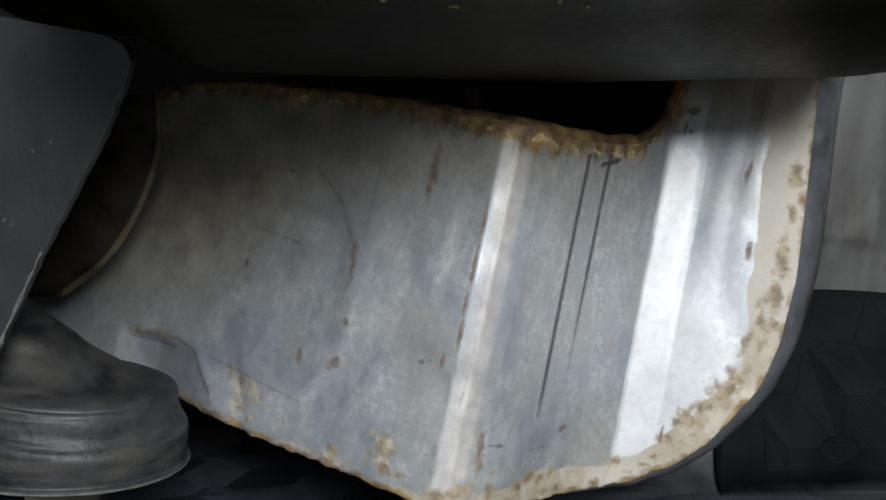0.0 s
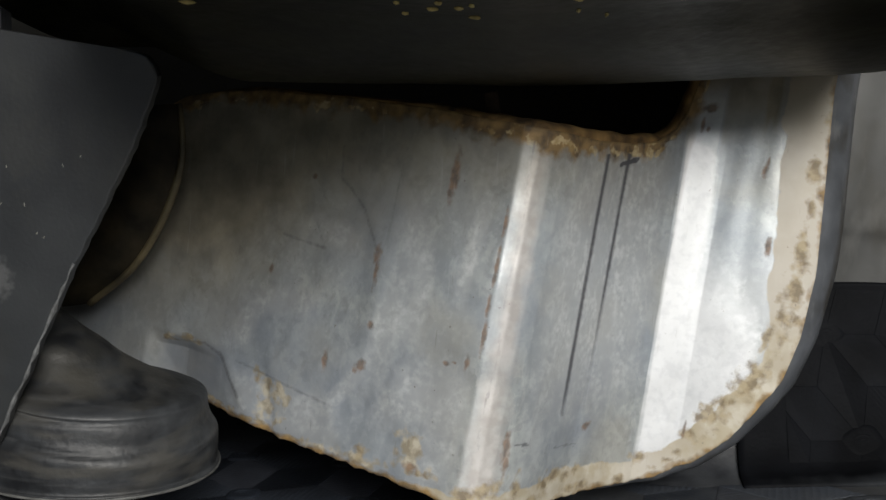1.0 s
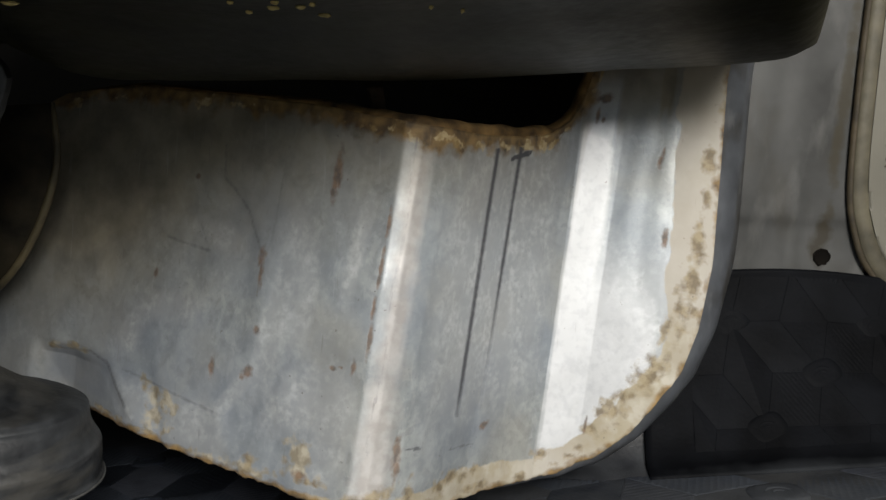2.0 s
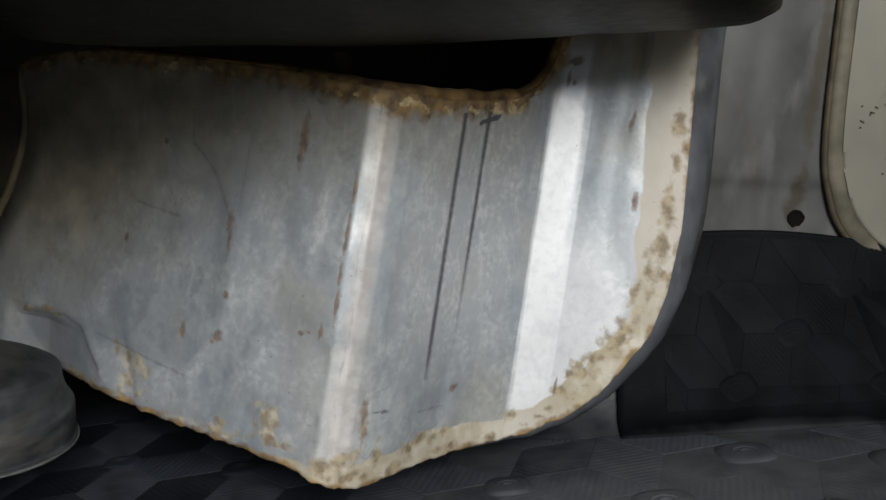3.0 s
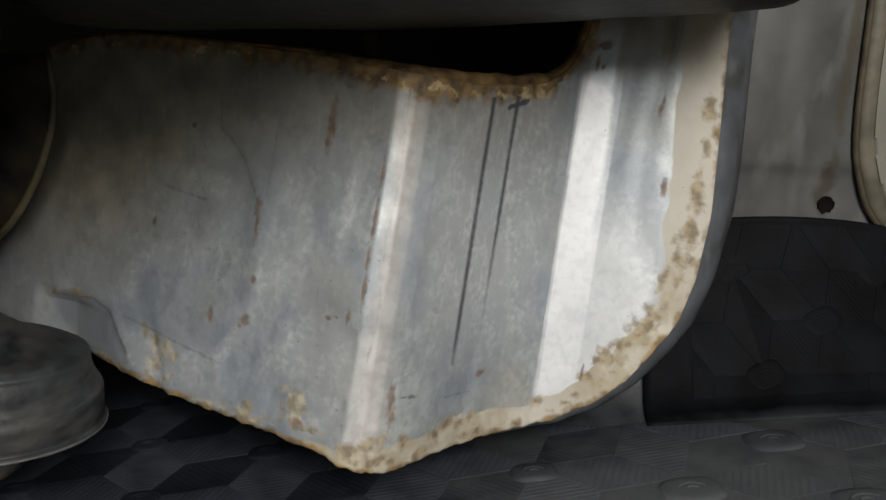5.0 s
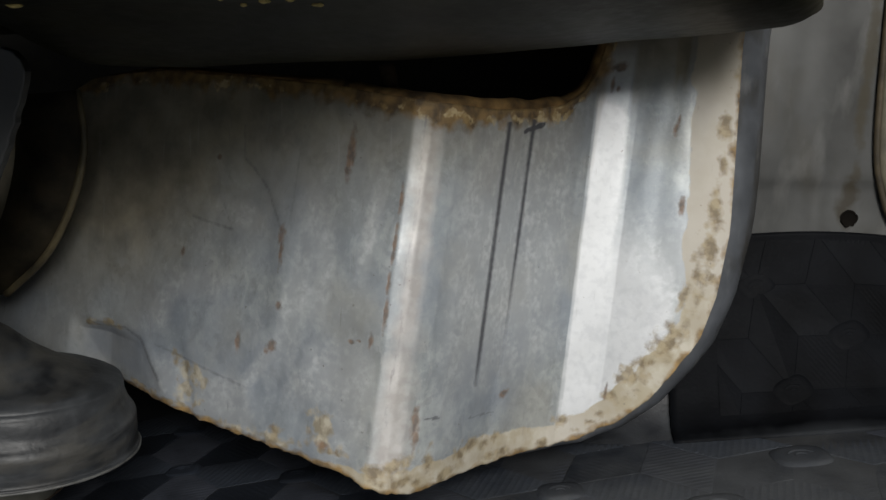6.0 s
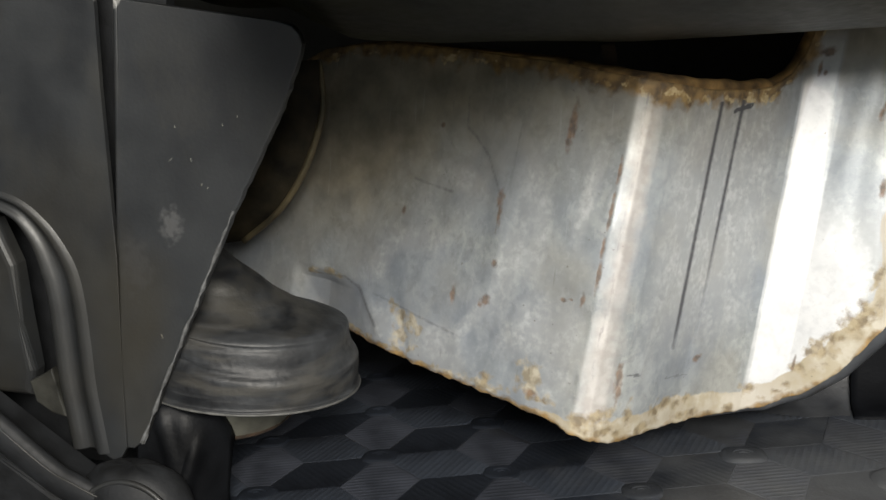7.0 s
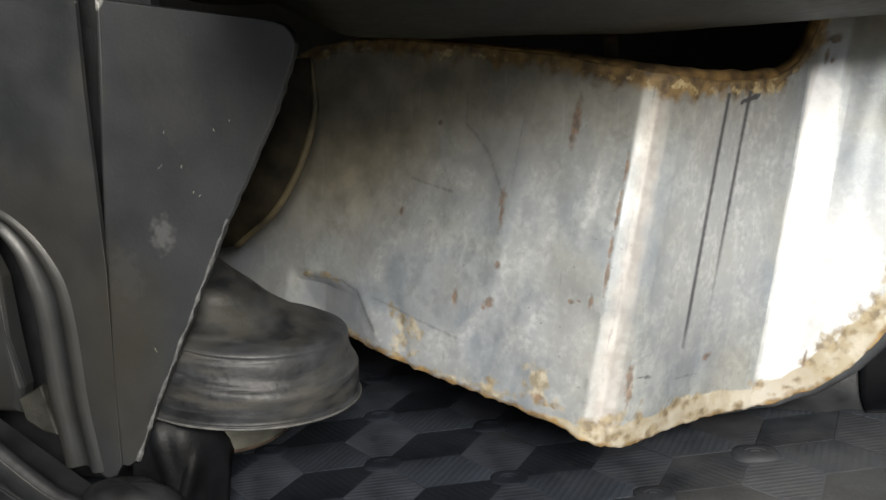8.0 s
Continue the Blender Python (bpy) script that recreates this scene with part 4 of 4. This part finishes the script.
        # creases join the scratches: their shade is drawn as dark lines
        masks["scratch"].append(max(0.0, line, crease(c, z, 0.0036)))
n1 = ROWS_N + 1
faces = [(i * n1 + j, (i + 1) * n1 + j, (i + 1) * n1 + j + 1, i * n1 + j + 1) for i in range(len(cols) - 1) for j in range(ROWS_N)]
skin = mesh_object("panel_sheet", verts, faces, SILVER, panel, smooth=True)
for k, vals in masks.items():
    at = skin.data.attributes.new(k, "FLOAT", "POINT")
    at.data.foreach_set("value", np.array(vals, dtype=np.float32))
sol = skin.modifiers.new("thickness", "SOLIDIFY")
sol.thickness, sol.offset = 0.0022, 1

# rolled flange round the free corner
edge = []
for c, z in zip(np.interp(np.linspace(0, 1, 90), np.linspace(0, 1, 12), [p[0] for p in BOT[-11:]] + [0.240]),
                np.interp(np.linspace(0, 1, 90), np.linspace(0, 1, 12), [p[1] for p in BOT[-11:]] + [0.44])):
    edge.append((float(c), float(z)))
bm = bmesh.new()
rings = []
for i, (c, z) in enumerate(edge):
    a, b = edge[max(0, i - 2)], edge[min(len(edge) - 1, i + 2)]
    t = Vector((b[0] - a[0], 0, b[1] - a[1])).normalized()
    out = Vector((t.z, 0, -t.x))
    p = panel_point(c, z)
    grow = min(1.0, 0.06 + i / 62) * (1 + 0.5 * clamp((z - 0.16) / 0.12))
    ring = []
    for o, back in ((-0.001, 0.0008), (0.004, 0.0022), (0.010, 0.006), (0.0155, 0.014), (0.0185, 0.026), (0.0185, 0.050)):
        ring.append(bm.verts.new(p + out * o * grow + Vector((0, back * (0.4 + 0.6 * grow), 0))))
    rings.append(ring)
for p, q in zip(rings, rings[1:]):
    for k in range(5):
        bm.faces.new((p[k], p[k + 1], q[k + 1], q[k]))
part("rolled_flange", bm, RIM, panel, "dull grey rolled flange", smooth=True)
# rusty lip that turns back along the upper edge
lip_edge = []
for k in range(150):
    c = -0.285 + 0.402 * k / 149
    lip_edge.append((c, along(TOP, c)))
lip_edge += [(0.1190, 0.3590), (0.1215, 0.3630), (0.1235, 0.3680), (0.1255, 0.3760), (0.1275, 0.3840), (0.1305, 0.400), (0.1335, 0.416)]
bm = bmesh.new()
rings = []
for i, (c, z) in enumerate(lip_edge):
    a, b = lip_edge[max(0, i - 2)], lip_edge[min(len(lip_edge) - 1, i + 2)]
    t = Vector((b[0] - a[0], 0, b[1] - a[1])).normalized()
    out = Vector((-t.z, 0, t.x))
    p = panel_point(c, z)
    worn_by = 1 + 0.55 * noise.noise(Vector((c * 60, z * 60, 2.0)))
    size = (0.30 + 0.70 * clamp((c + 0.10) / 0.10)) * worn_by
    rings.append([bm.verts.new(p + out * o * size + Vector((0, y, 0))) for o, y in ((-0.0015, -0.0006), (0.0012, -0.0012), (0.0035, 0.0002), (0.0052, 0.0035), (0.0058, 0.008), (0.0050, 0.016), (0.002, 0.020))])
for p, q in zip(rings, rings[1:]):
    for k in range(6):
        bm.faces.new((p[k], p[k + 1], q[k + 1], q[k]))
part("rusty_lip", bm, EDGERUST, panel, "brown rusty lip turned back along the upper edge", smooth=True)
# back returns that carry the panel under the seat
part("side_return", slab([(-0.388, 0.13), (-0.378, 0.30), (-0.384, 0.30), (-0.394, 0.13)], 0.815, 0.3), RIM, panel)
part("hanger_plate", box(0.17, 0.24, 0.80, 1.19, 0.405, 0.412, 0.001), RIM, panel)
bm = tube(smooth_path([(-0.001, 0.700, 0.34), (0.000, 0.694, 0.358), (-0.003, 0.691, 0.373)], 4), 0.0055, 8, flat=0.4)
part("bent_tab", bm, DARKRUST, panel, "rusty bent tab at the torn edge", smooth=True)
# ---- bent strip beside the console ----
strip = thing("bent_strip", "narrow curved metal strip with a brownish rolled edge", "metal strip")
strip.matrix_basis = Matrix.Translation((0.005, -0.031, 0.427)) @ Matrix.Scale(1.045, 4) @ Matrix.Translation((-0.005, 0.031, -0.427))
edge_path = smooth_path([(-0.2245, 0.684, 0.350), (-0.222, 0.680, 0.338), (-0.221, 0.680, 0.312), (-0.228, 0.680, 0.282), (-0.241, 0.681, 0.252), (-0.260, 0.683, 0.224), (-0.292, 0.686, 0.195)], 6)
bm = bmesh.new()
rows = []
for i, p in enumerate(edge_path):
    w = 0.05
    rows.append([bm.verts.new(p + Vector((-w * u, -0.012 * math.sin(u * 2.6) + 0.004 * u, -0.005 * u))) for u in (0, 0.12, 0.3, 0.55, 0.8, 1.0)])
for a, b in zip(rows, rows[1:]):
    for k in range(5):
        bm.faces.new((a[k], a[k + 1], b[k + 1], b[k]))
part("strip_face", bm, STRIPSHADE, strip, smooth=True)
part("rolled_edge", tube(edge_path, [0.0014 + 0.0016 * clamp(i / 12) for i in range(len(edge_path))], 8), OLDBROWN, strip, smooth=True)

# ---- seat cushion above ----
seat = thing("seat_cushion", "black vinyl bench seat with rounded underside and foam crumbs", "seat")
section = [(0.372, 0.600), (0.350, 0.590), (0.338, 0.572), (0.332, 0.545), (0.337, 0.520), (0.350, 0.498), (0.368, 0.478), (0.392, 0.458), (0.420, 0.440), (0.446, 0.4265), (0.470, 0.4145), (0.490, 0.407),
           (0.515, 0.3985), (0.545, 0.3900), (0.580, 0.3835), (0.615, 0.3795), (0.650, 0.3775), (0.690, 0.3785), (0.75, 0.385), (1.17, 0.40), (1.17, 0.60)]
# unseen front outline, added so the cushion shades the panel and console
NOSE = ((-0.32, 0.46), (-0.24, 0.46), (-0.20, 0.375), (-0.12, 0.265), (-0.05, 0.22), (0.02, 0.30), (0.10, 0.385), (0.24, 0.36))
SAG = 0.25


def seat_point(x, y, z):
    """The cushion's unseen nose is swelled forward in the middle to cast shade, drawn back at its left end and narrowed
    at its right to fit the camera's view.
    """
    if y < 0.470:
        y = 0.470 + (along(NOSE, x) - 0.470) * clamp((0.470 - y) / 0.138)
        if z < 0.56:
            z = 0.4145 + (z - 0.4145) * SAG
    if y < 0.75:
        y += 0.075 * clamp((-0.16 - x) / 0.09)
    z += (0.11 if x > 0 else 0.05) * x + 0.022 * clamp((-0.17 - x) / 0.08)
    x -= 0.075 * clamp((0.60 - y) / 0.24) * clamp((x - 0.08) / 0.18)
    return x, y, z


def seat_skin(x, y, z, inset=0.0):
    """A point of the wrinkled vinyl, drawn in by inset towards the cushion's core."""
    rip = 0.0025 * noise.noise(Vector((x * 14, y * 10, z * 16))) + 0.0012 * noise.noise(Vector((x * 40, y * 30, z * 40)))
    # slack folds run across the right half of the underside
    slack = clamp((x - 0.02) / 0.08) * clamp((0.60 - y) / 0.05)
    rip += slack * (0.0016 * math.sin(95 * (y + 0.55 * x) + 3 * noise.noise(Vector((x * 9, y * 9, 1.0)))) * (0.4 + noise.noise(Vector((x * 16, y * 12, 5.0)))) - 0.0022 * math.exp(-((y - 0.49 + 0.5 * (x - 0.12)) / 0.004) ** 2))
    p = Vector(seat_point(x, y, z))
    return p + Vector((0, 0.82 - p.y, 0.50 - p.z)).normalized() * (inset + rip)


xs = [-0.318, -0.314, -0.305] + list(np.linspace(-0.29, 0.235, 76)) + [0.243, 0.250, 0.256, 0.261, 0.2645, 0.267, 0.268]
bm = bmesh.new()
rings = []
for x in xs:
    e = max(0.0, (x - 0.238) / 0.0302)
    inset = 0.028 * (1 - math.sqrt(max(0.0, 1 - min(1.0, e) ** 2)))
    e2 = max(0.0, (-0.300 - x) / 0.018)
    inset += 0.015 * (1 - math.sqrt(max(0.0, 1 - min(1.0, e2) ** 2)))
    ring = []
    for y, z in section:
        ring.append(bm.verts.new(seat_skin(x, y, z, inset)))
    rings.append(ring)
for a, b in zip(rings, rings[1:]):
    for k in range(len(section)):
        bm.faces.new((a[k], a[(k + 1) % len(section)], b[(k + 1) % len(section)], b[k]))
bm.faces.new(rings[0])
bm.faces.new(rings[-1])
part("cushion", bm, VINYL, seat, smooth=True)
under = tuple(p for p in section[4:] if p[0] <= 0.50)
for fx, u, l in ((-0.0400, 0.442, 0.0030), (-0.0400, 0.463, 0.0035), (-0.0260, 0.452, 0.0060), (-0.0220, 0.440, 0.0040), (-0.0140, 0.449, 0.0050), (-0.0080, 0.443, 0.0030), (-0.0080, 0.469, 0.0065), (0.0380, 0.434, 0.0050), (0.0400, 0.460, 0.0020), (0.0860, 0.437, 0.0035), (0.1360, 0.420, 0.0050), (-0.1360, 0.445, 0.0090), (0.0540, 0.472, 0.0020)):
    at = seat_skin(fx, u, along(under, u))
    bm = bmesh.new()
    bmesh.ops.create_icosphere(bm, subdivisions=2, radius=1.0)
    for v in bm.verts:
        w = 1 + 0.5 * noise.noise(v.co * 1.7 + Vector((fx * 99, 0, 0)))
        v.co = Vector((at.x + v.co.x * l * w * 0.45, at.y + v.co.y * 0.0016, at.z - 0.0005 + v.co.z * 0.0011 * w))
    part("foam_crumb", bm, CRUMB, seat, "yellow foam crumb stuck to the vinyl", smooth=True)

# ---- console cover ----
SET_BACK = Matrix.Translation((0.005, -0.031, 0.427)) @ Matrix.Scale(1.051, 4) @ Matrix.Translation((-0.005, 0.031, -0.427))
console = thing("console_cover", "dusty black plastic console cover with worn edge and grip opening", "console")
console.matrix_basis = SET_BACK
right_edge = smooth_path([(-0.184, 0, 0.370), (-0.195, 0, 0.338), (-0.2155, 0, 0.293), (-0.236, 0, 0.249), (-0.260, 0, 0.190), (-0.282, 0, 0.137), (-0.301, 0, 0.089)], 9)
rnd = random.Random(3)
ragged = [(p.x + rnd.uniform(-0.0006, 0.0006), p.z) for p in right_edge]
outline = [(-0.304, 0.3965), (-0.250, 0.3915), (-0.205, 0.3878), (-0.196, 0.3868), (-0.190, 0.3850), (-0.1858, 0.3805), (-0.1835, 0.3745)] + ragged + [(-0.308, 0.083), (-0.3133, 0.083), (-0.3133, 0.150), (-0.3120, 0.226), (-0.309, 0.28), (-0.306, 0.34)]


def bulge(x, z):
    return 0.5205 + 0.05 * (x + 0.304)


part("side_plate", slab(outline, bulge, 0.007, 0.0011, 2), PLASTIC, console)
worn = [Vector((x - 0.0006, bulge(x, z) - 0.0002, z)) for x, z in ragged[24:]]
part("worn_edge", tube(worn, [0.0005 + 0.0019 * clamp(0.25 + 1.3 * noise.noise(p * 170)) for p in worn], 6), SCUFF, console, "pale worn cut edge")

# front plate with a rounded ridge that dips into the grip opening
ridge = smooth_path([(-0.56, 0.52, 0.258), (-0.50, 0.52, 0.262), (-0.446, 0.52, 0.2647), (-0.4194, 0.52, 0.2654), (-0.4021, 0.52, 0.2631), (-0.3833, 0.52, 0.2572), (-0.3673, 0.52, 0.2443), (-0.3559, 0.52, 0.2290), (-0.3476, 0.52, 0.2112),
                     (-0.3436, 0.52, 0.1885), (-0.3413, 0.52, 0.1588), (-0.3394, 0.52, 0.1283), (-0.3352, 0.52, 0.0973), (-0.3321, 0.52, 0.0760)], 6)
outline = [(-0.3195, 0.75), (-0.319, 0.40), (-0.318, 0.34), (-0.315, 0.27), (-0.3130, 0.226), (-0.3135, 0.15), (-0.3135, 0.083), (-0.318, 0.0745), (-0.325, 0.0715)] + [(p.x, p.z) for p in ridge[::-1]] + [(-0.56, 0.75)]
part("front_plate", slab(outline, 0.5200, 0.004, 0.0006, 2), PLASTIC, console)
bm = bmesh.new()
rings = []
for i, p in enumerate(ridge):
    t = (ridge[min(len(ridge) - 1, i + 1)] - ridge[max(0, i - 1)]).normalized()
    inward = Vector((t.z, 0, -t.x))
    w = 0.017 + 0.016 * clamp((i - 24) / 22)
    rings.append([bm.verts.new(p + inward * (f * w) + Vector((0, y, 0))) for f, y in ((-0.16, 0.0002), (-0.07, -0.0014), (0.02, -0.0022), (0.11, -0.0012), (0.20, 0.0022), (0.31, 0.0070), (0.42, 0.0095), (0.52, 0.0098), (0.62, 0.0078), (0.72, 0.0060),
                                                                                      (0.82, 0.0060), (0.91, 0.0085), (0.98, 0.0150), (1.0, 0.028), (1.0, 0.055))])
for a, b in zip(rings, rings[1:]):
    for k in range(len(a) - 1):
        bm.faces.new((a[k], a[k + 1], b[k + 1], b[k]))
part("grip_lip", bm, PLASTIC, console, "rounded lip round the grip opening", smooth=True)
# black backing stands in for the shade inside the gap
part("seam_channel", box(-0.360, -0.290, 0.560, 0.572, 0.08, 0.60), HOSE, console, "black backing that darkens the gap between the two plates")
part("seam_bead", tube(smooth_path([(-0.3045, 0.5225, 0.398), (-0.3068, 0.5225, 0.34), (-0.3095, 0.5225, 0.28), (-0.3118, 0.5225, 0.226)], 6), 0.0022, 10, flat=0.9), PLASTIC, console, "rounded edge of the seam", smooth=True)
part("inner_rib", slab([(-0.56, 0.245), (-0.4231, 0.2357), (-0.4091, 0.2034), (-0.405, 0.1607), (-0.4002, 0.1211), (-0.404, 0.100), (-0.56, 0.096)], 0.544, 0.014, 0.006, 4), PLASTIC, console, "grey inner wall of the grip")
part("inner_clip", slab([(-0.3925, 0.1215), (-0.3840, 0.1265), (-0.3738, 0.1341), (-0.3705, 0.122), (-0.3640, 0.0965), (-0.3760, 0.0985), (-0.3884, 0.1060)], 0.527, 0.006, 0.0015), CLIP, console, "dull olive clip in the grip opening")
part("inner_back", box(-0.60, -0.33, 0.60, 0.61, 0.02, 0.30), HOSE, console)
rnd = random.Random(21)
for mx, mz, l, w in ((-0.272, 0.296, 0.0022, 0.0004), (-0.268, 0.318, 0.0010, 0.0005), (-0.258, 0.297, 0.0014, 0.0004), (-0.251, 0.281, 0.0009, 0.0006), (-0.247, 0.279, 0.0009, 0.0005), (-0.236, 0.321, 0.0012, 0.0004),
                     (-0.283, 0.172, 0.0020, 0.0004), (-0.226, 0.327, 0.0007, 0.0005)):
    y = bulge(mx, mz) - 0.0003
    a = rnd.uniform(0.5, 2.4)
    l, w = l * 0.75, w * 0.8
    d, e = Vector((math.cos(a) * l, 0, math.sin(a) * l)), Vector((-math.sin(a) * w, 0, math.cos(a) * w))
    q = [Vector((mx, y, mz)) + v for v in (-d - e * 0.4, d - e * 0.6, d + e * 0.3, -d * 0.9 + e)]
    mesh_object("chip", q + [v + Vector((0, 0.002, 0)) for v in q], [(0, 1, 2, 3), (0, 4, 5, 1), (1, 5, 6, 2), (2, 6, 7, 3), (3, 7, 4, 0)], DOORP, console, "pale chip in the plastic")
# ---- dirty rubber cap ----
cap = thing("rubber_gaiter", "dirty grey rubber gaiter with a thin lip on an olive base", "gaiter")
GAITER = ((0.080, -0.266, 0.104), (0.0868, -0.266, 0.1010), (0.0895, -0.266, 0.1015), (0.0900, -0.266, 0.1035), (0.0882, -0.266, 0.1050), (0.0884, -0.266, 0.110), (0.0888, -0.266, 0.118), (0.0880, -0.266, 0.1235),
          (0.0858, -0.266, 0.1275), (0.0832, -0.266, 0.1320), (0.0812, -0.266, 0.1380), (0.0800, -0.266, 0.1440), (0.0782, -0.266, 0.1472), (0.0745, -0.267, 0.1497), (0.0675, -0.268, 0.1518), (0.0605, -0.269, 0.1542),
          (0.0520, -0.273, 0.1588), (0.0450, -0.279, 0.1645), (0.0395, -0.287, 0.1718), (0.0365, -0.296, 0.1805), (0.0320, -0.309, 0.1910), (0.0285, -0.326, 0.2070), (0.0260, -0.346, 0.2280))
bm = bmesh.new()
rings = []
fine_rings = [(v.x, v.y, v.z - 0.0065 * clamp((0.145 - v.z) / 0.04)) for v in smooth_path(GAITER, 3)]
for r, cx, z in fine_rings:
    ring = []
    for k in range(112):
        a = 2 * math.pi * k / 112
        ca, sa = math.cos(a), math.sin(a)
        soft = clamp((z - 0.106) / 0.01) * clamp((0.19 - z) / 0.03)
        # slack folds that run round the rubber and fade out
        fold = 0.0017 * soft * noise.noise(Vector((ca * 1.3, sa * 1.3, z * 95 + ca * 0.8)))
        fold -= 0.0040 * soft * math.exp(-((z - 0.129 - 0.006 * math.sin(a * 2.0 + 0.4)) / 0.0016) ** 2) * clamp(0.4 - 0.9 * ca - 0.3 * sa)
        fold -= 0.0045 * math.exp(-((z - 0.1452 - 0.002 * math.sin(a * 2)) / 0.0013) ** 2) * clamp(0.5 - 0.8 * ca - 0.6 * sa)
        fold += 0.0028 * math.exp(-((z - 0.153 - 0.003 * math.sin(a * 3)) / 0.0014) ** 2) * clamp(0.3 - sa)
        fold += 0.0022 * soft * noise.noise(Vector((ca * 2.1, sa * 2.1, 4.0 + z * 8)))
        rr = r + fold
        ring.append(bm.verts.new((cx + rr * ca, 0.634 + 0.93 * rr * sa, z - 0.075 * rr * sa)))
    rings.append(ring)
for a, b in zip(rings, rings[1:]):
    for k in range(112):
        bm.faces.new((a[k], a[(k + 1) % 112], b[(k + 1) % 112], b[k]))
part("gaiter_dome", bm, CAP, cap, smooth=True)
lip_ring = [Vector((-0.266 + 0.0898 * math.cos(a), 0.634 + 0.93 * 0.0898 * math.sin(a), 0.0953 - 0.075 * 0.0898 * math.sin(a))) for a in np.linspace(0, 2 * math.pi, 97)[:-1]]
part("lip", tube(lip_ring, [0.0011 + 0.0004 * noise.noise(p * 60) for p in lip_ring], 6, closed=True), LIPRUB, cap, "thin pale rubber lip", smooth=True)
part("base", lathe([(0.0, 0.094), (0.060, 0.094), (0.060, 0.090), (0.051, 0.060), (0.047, 0.055), (0.020, 0.054), (0.0, 0.054)], (-0.287, 0.640, 0.002), 48), OLIVE, cap, "olive painted base", smooth=True)
part("base_rust", lathe([(0.0512, 0.0596), (0.0512, 0.0580), (0.0485, 0.0550), (0.046, 0.0538)], (-0.287, 0.640, 0.002), 48, 1.0, 0.06), DARKRUST, cap, "rusty lower rim", smooth=True)
part("stem", lathe([(0.0, 0.060), (0.013, 0.060), (0.013, 0.002), (0.017, 0.0), (0.0, 0.0)], (-0.318, 0.660, 0.001), 24), HOSE, cap, "dark stem under the base", smooth=True)

# ---- loose rubber parts at the foot of the console ----
trim = thing("lower_trim", "black sloping plastic trim at the foot of the console", "trim")
trim.matrix_basis = SET_BACK
tb = smooth_path([(-0.60, 0.497, 0.245), (-0.47, 0.494, 0.155), (-0.3945, 0.490, 0.101), (-0.3556, 0.490, 0.0715), (-0.3365, 0.490, 0.0625), (-0.31, 0.492, 0.050)], 8)
part("trim_bar", tube(tb, 0.012, 12, flat=0.6), HOSE, trim, smooth=True)
# thin paler tube added as the bar's highlight line
part("trim_highlight", tube([p + Vector((0.001, -0.0065, 0.0085)) for p in tb], 0.0007, 6), PLASTIC, trim, smooth=True)
part("trim_foot", slab([(-0.60, 0.228), (-0.47, 0.140), (-0.3945, 0.088), (-0.345, 0.055), (-0.335, 0.02), (-0.60, 0.02)], 0.484, 0.05, 0.004, 2), HOSE, trim)
boot = thing("rubber_boot", "black rubber boot with a rounded top and raised rim", "rubber boot")
bm = bmesh.new()
rings = []
for j in range(17):
    up = math.pi / 2 * j / 16
    ring = []
    for k in range(48):
        a = 2 * math.pi * k / 48
        swell = 1 + 0.03 * noise.noise(Vector((math.cos(a) * 1.5, math.sin(a) * 1.5, up * 2)))
        ring.append(bm.verts.new((-0.315 + 0.050 * math.cos(up) ** 0.6 * math.cos(a) * swell, 0.532 + 0.030 * math.cos(up) ** 0.6 * math.sin(a), 0.002 + 0.060 * math.sin(up) * swell)))
    rings.append(ring)
for a, b in zip(rings, rings[1:]):
    for k in range(48):
        bm.faces.new((a[k], a[(k + 1) % 48], b[(k + 1) % 48], b[k]))
bmesh.ops.remove_doubles(bm, verts=bm.verts, dist=0.0002)
part("boot_dome", bm, HOSE, boot, smooth=True)
rim = [Vector((-0.312 + 0.046 * math.cos(a), 0.505 + 0.010 * math.sin(a), 0.004 + 0.053 * math.sin(a))) for a in np.linspace(0.05, math.pi - 0.05, 40)]
part("boot_rim", tube(rim, 0.0022, 8), PLASTIC, boot, "paler rim of the boot", smooth=True)
flap = thing("rubber_flap", "creased black rubber flap hanging beside the console foot", "rubber flap")
FOLD = ((-0.325, 0.092), (-0.306, 0.0985), (-0.2995, 0.0980), (-0.286, 0.0930), (-0.2711, 0.0850), (-0.2670, 0.0740), (-0.2655, 0.0600))
bm = bmesh.new()
rows = []
for i in range(41):
    u = i / 40
    x = -0.325 + 0.0595 * u
    top = along(FOLD, x)
    row = []
    for v in np.linspace(0, 1, 26):
        z = top * (1 - v) + 0.004 * v
        y = 0.556 + 0.030 * clamp((u - 0.55) / 0.45) ** 2 + 0.010 * math.exp(-v / 0.08)
        y -= 0.0050 * math.exp(-((x + 0.2815 - 0.22 * (z - 0.06)) / 0.0032) ** 2) * clamp((0.082 - z) / 0.02) + 0.0030 * math.exp(-((x + 0.297 + 0.3 * (z - 0.06)) / 0.005) ** 2)
        row.append(bm.verts.new((x + 0.001 * math.sin(v * 6), y, z)))
    rows.append(row)
for a, b in zip(rows, rows[1:]):
    for k in range(25):
        bm.faces.new((a[k], a[k + 1], b[k + 1], b[k]))
fold = part("flap_fold", bm, FLAPRUB, flap, smooth=True)
hem = [Vector((x, 0.566 + 0.030 * clamp((x + 0.2923) / 0.0268) ** 2, along(FOLD, x))) for x in np.linspace(-0.325, -0.2655, 40)]
part("flap_hem", tube(hem, 0.0022, 8), FLAPRUB, flap, "rolled hem of the flap", smooth=True)
fold_thick = fold.modifiers.new("thickness", "SOLIDIFY")
fold_thick.thickness = 0.003
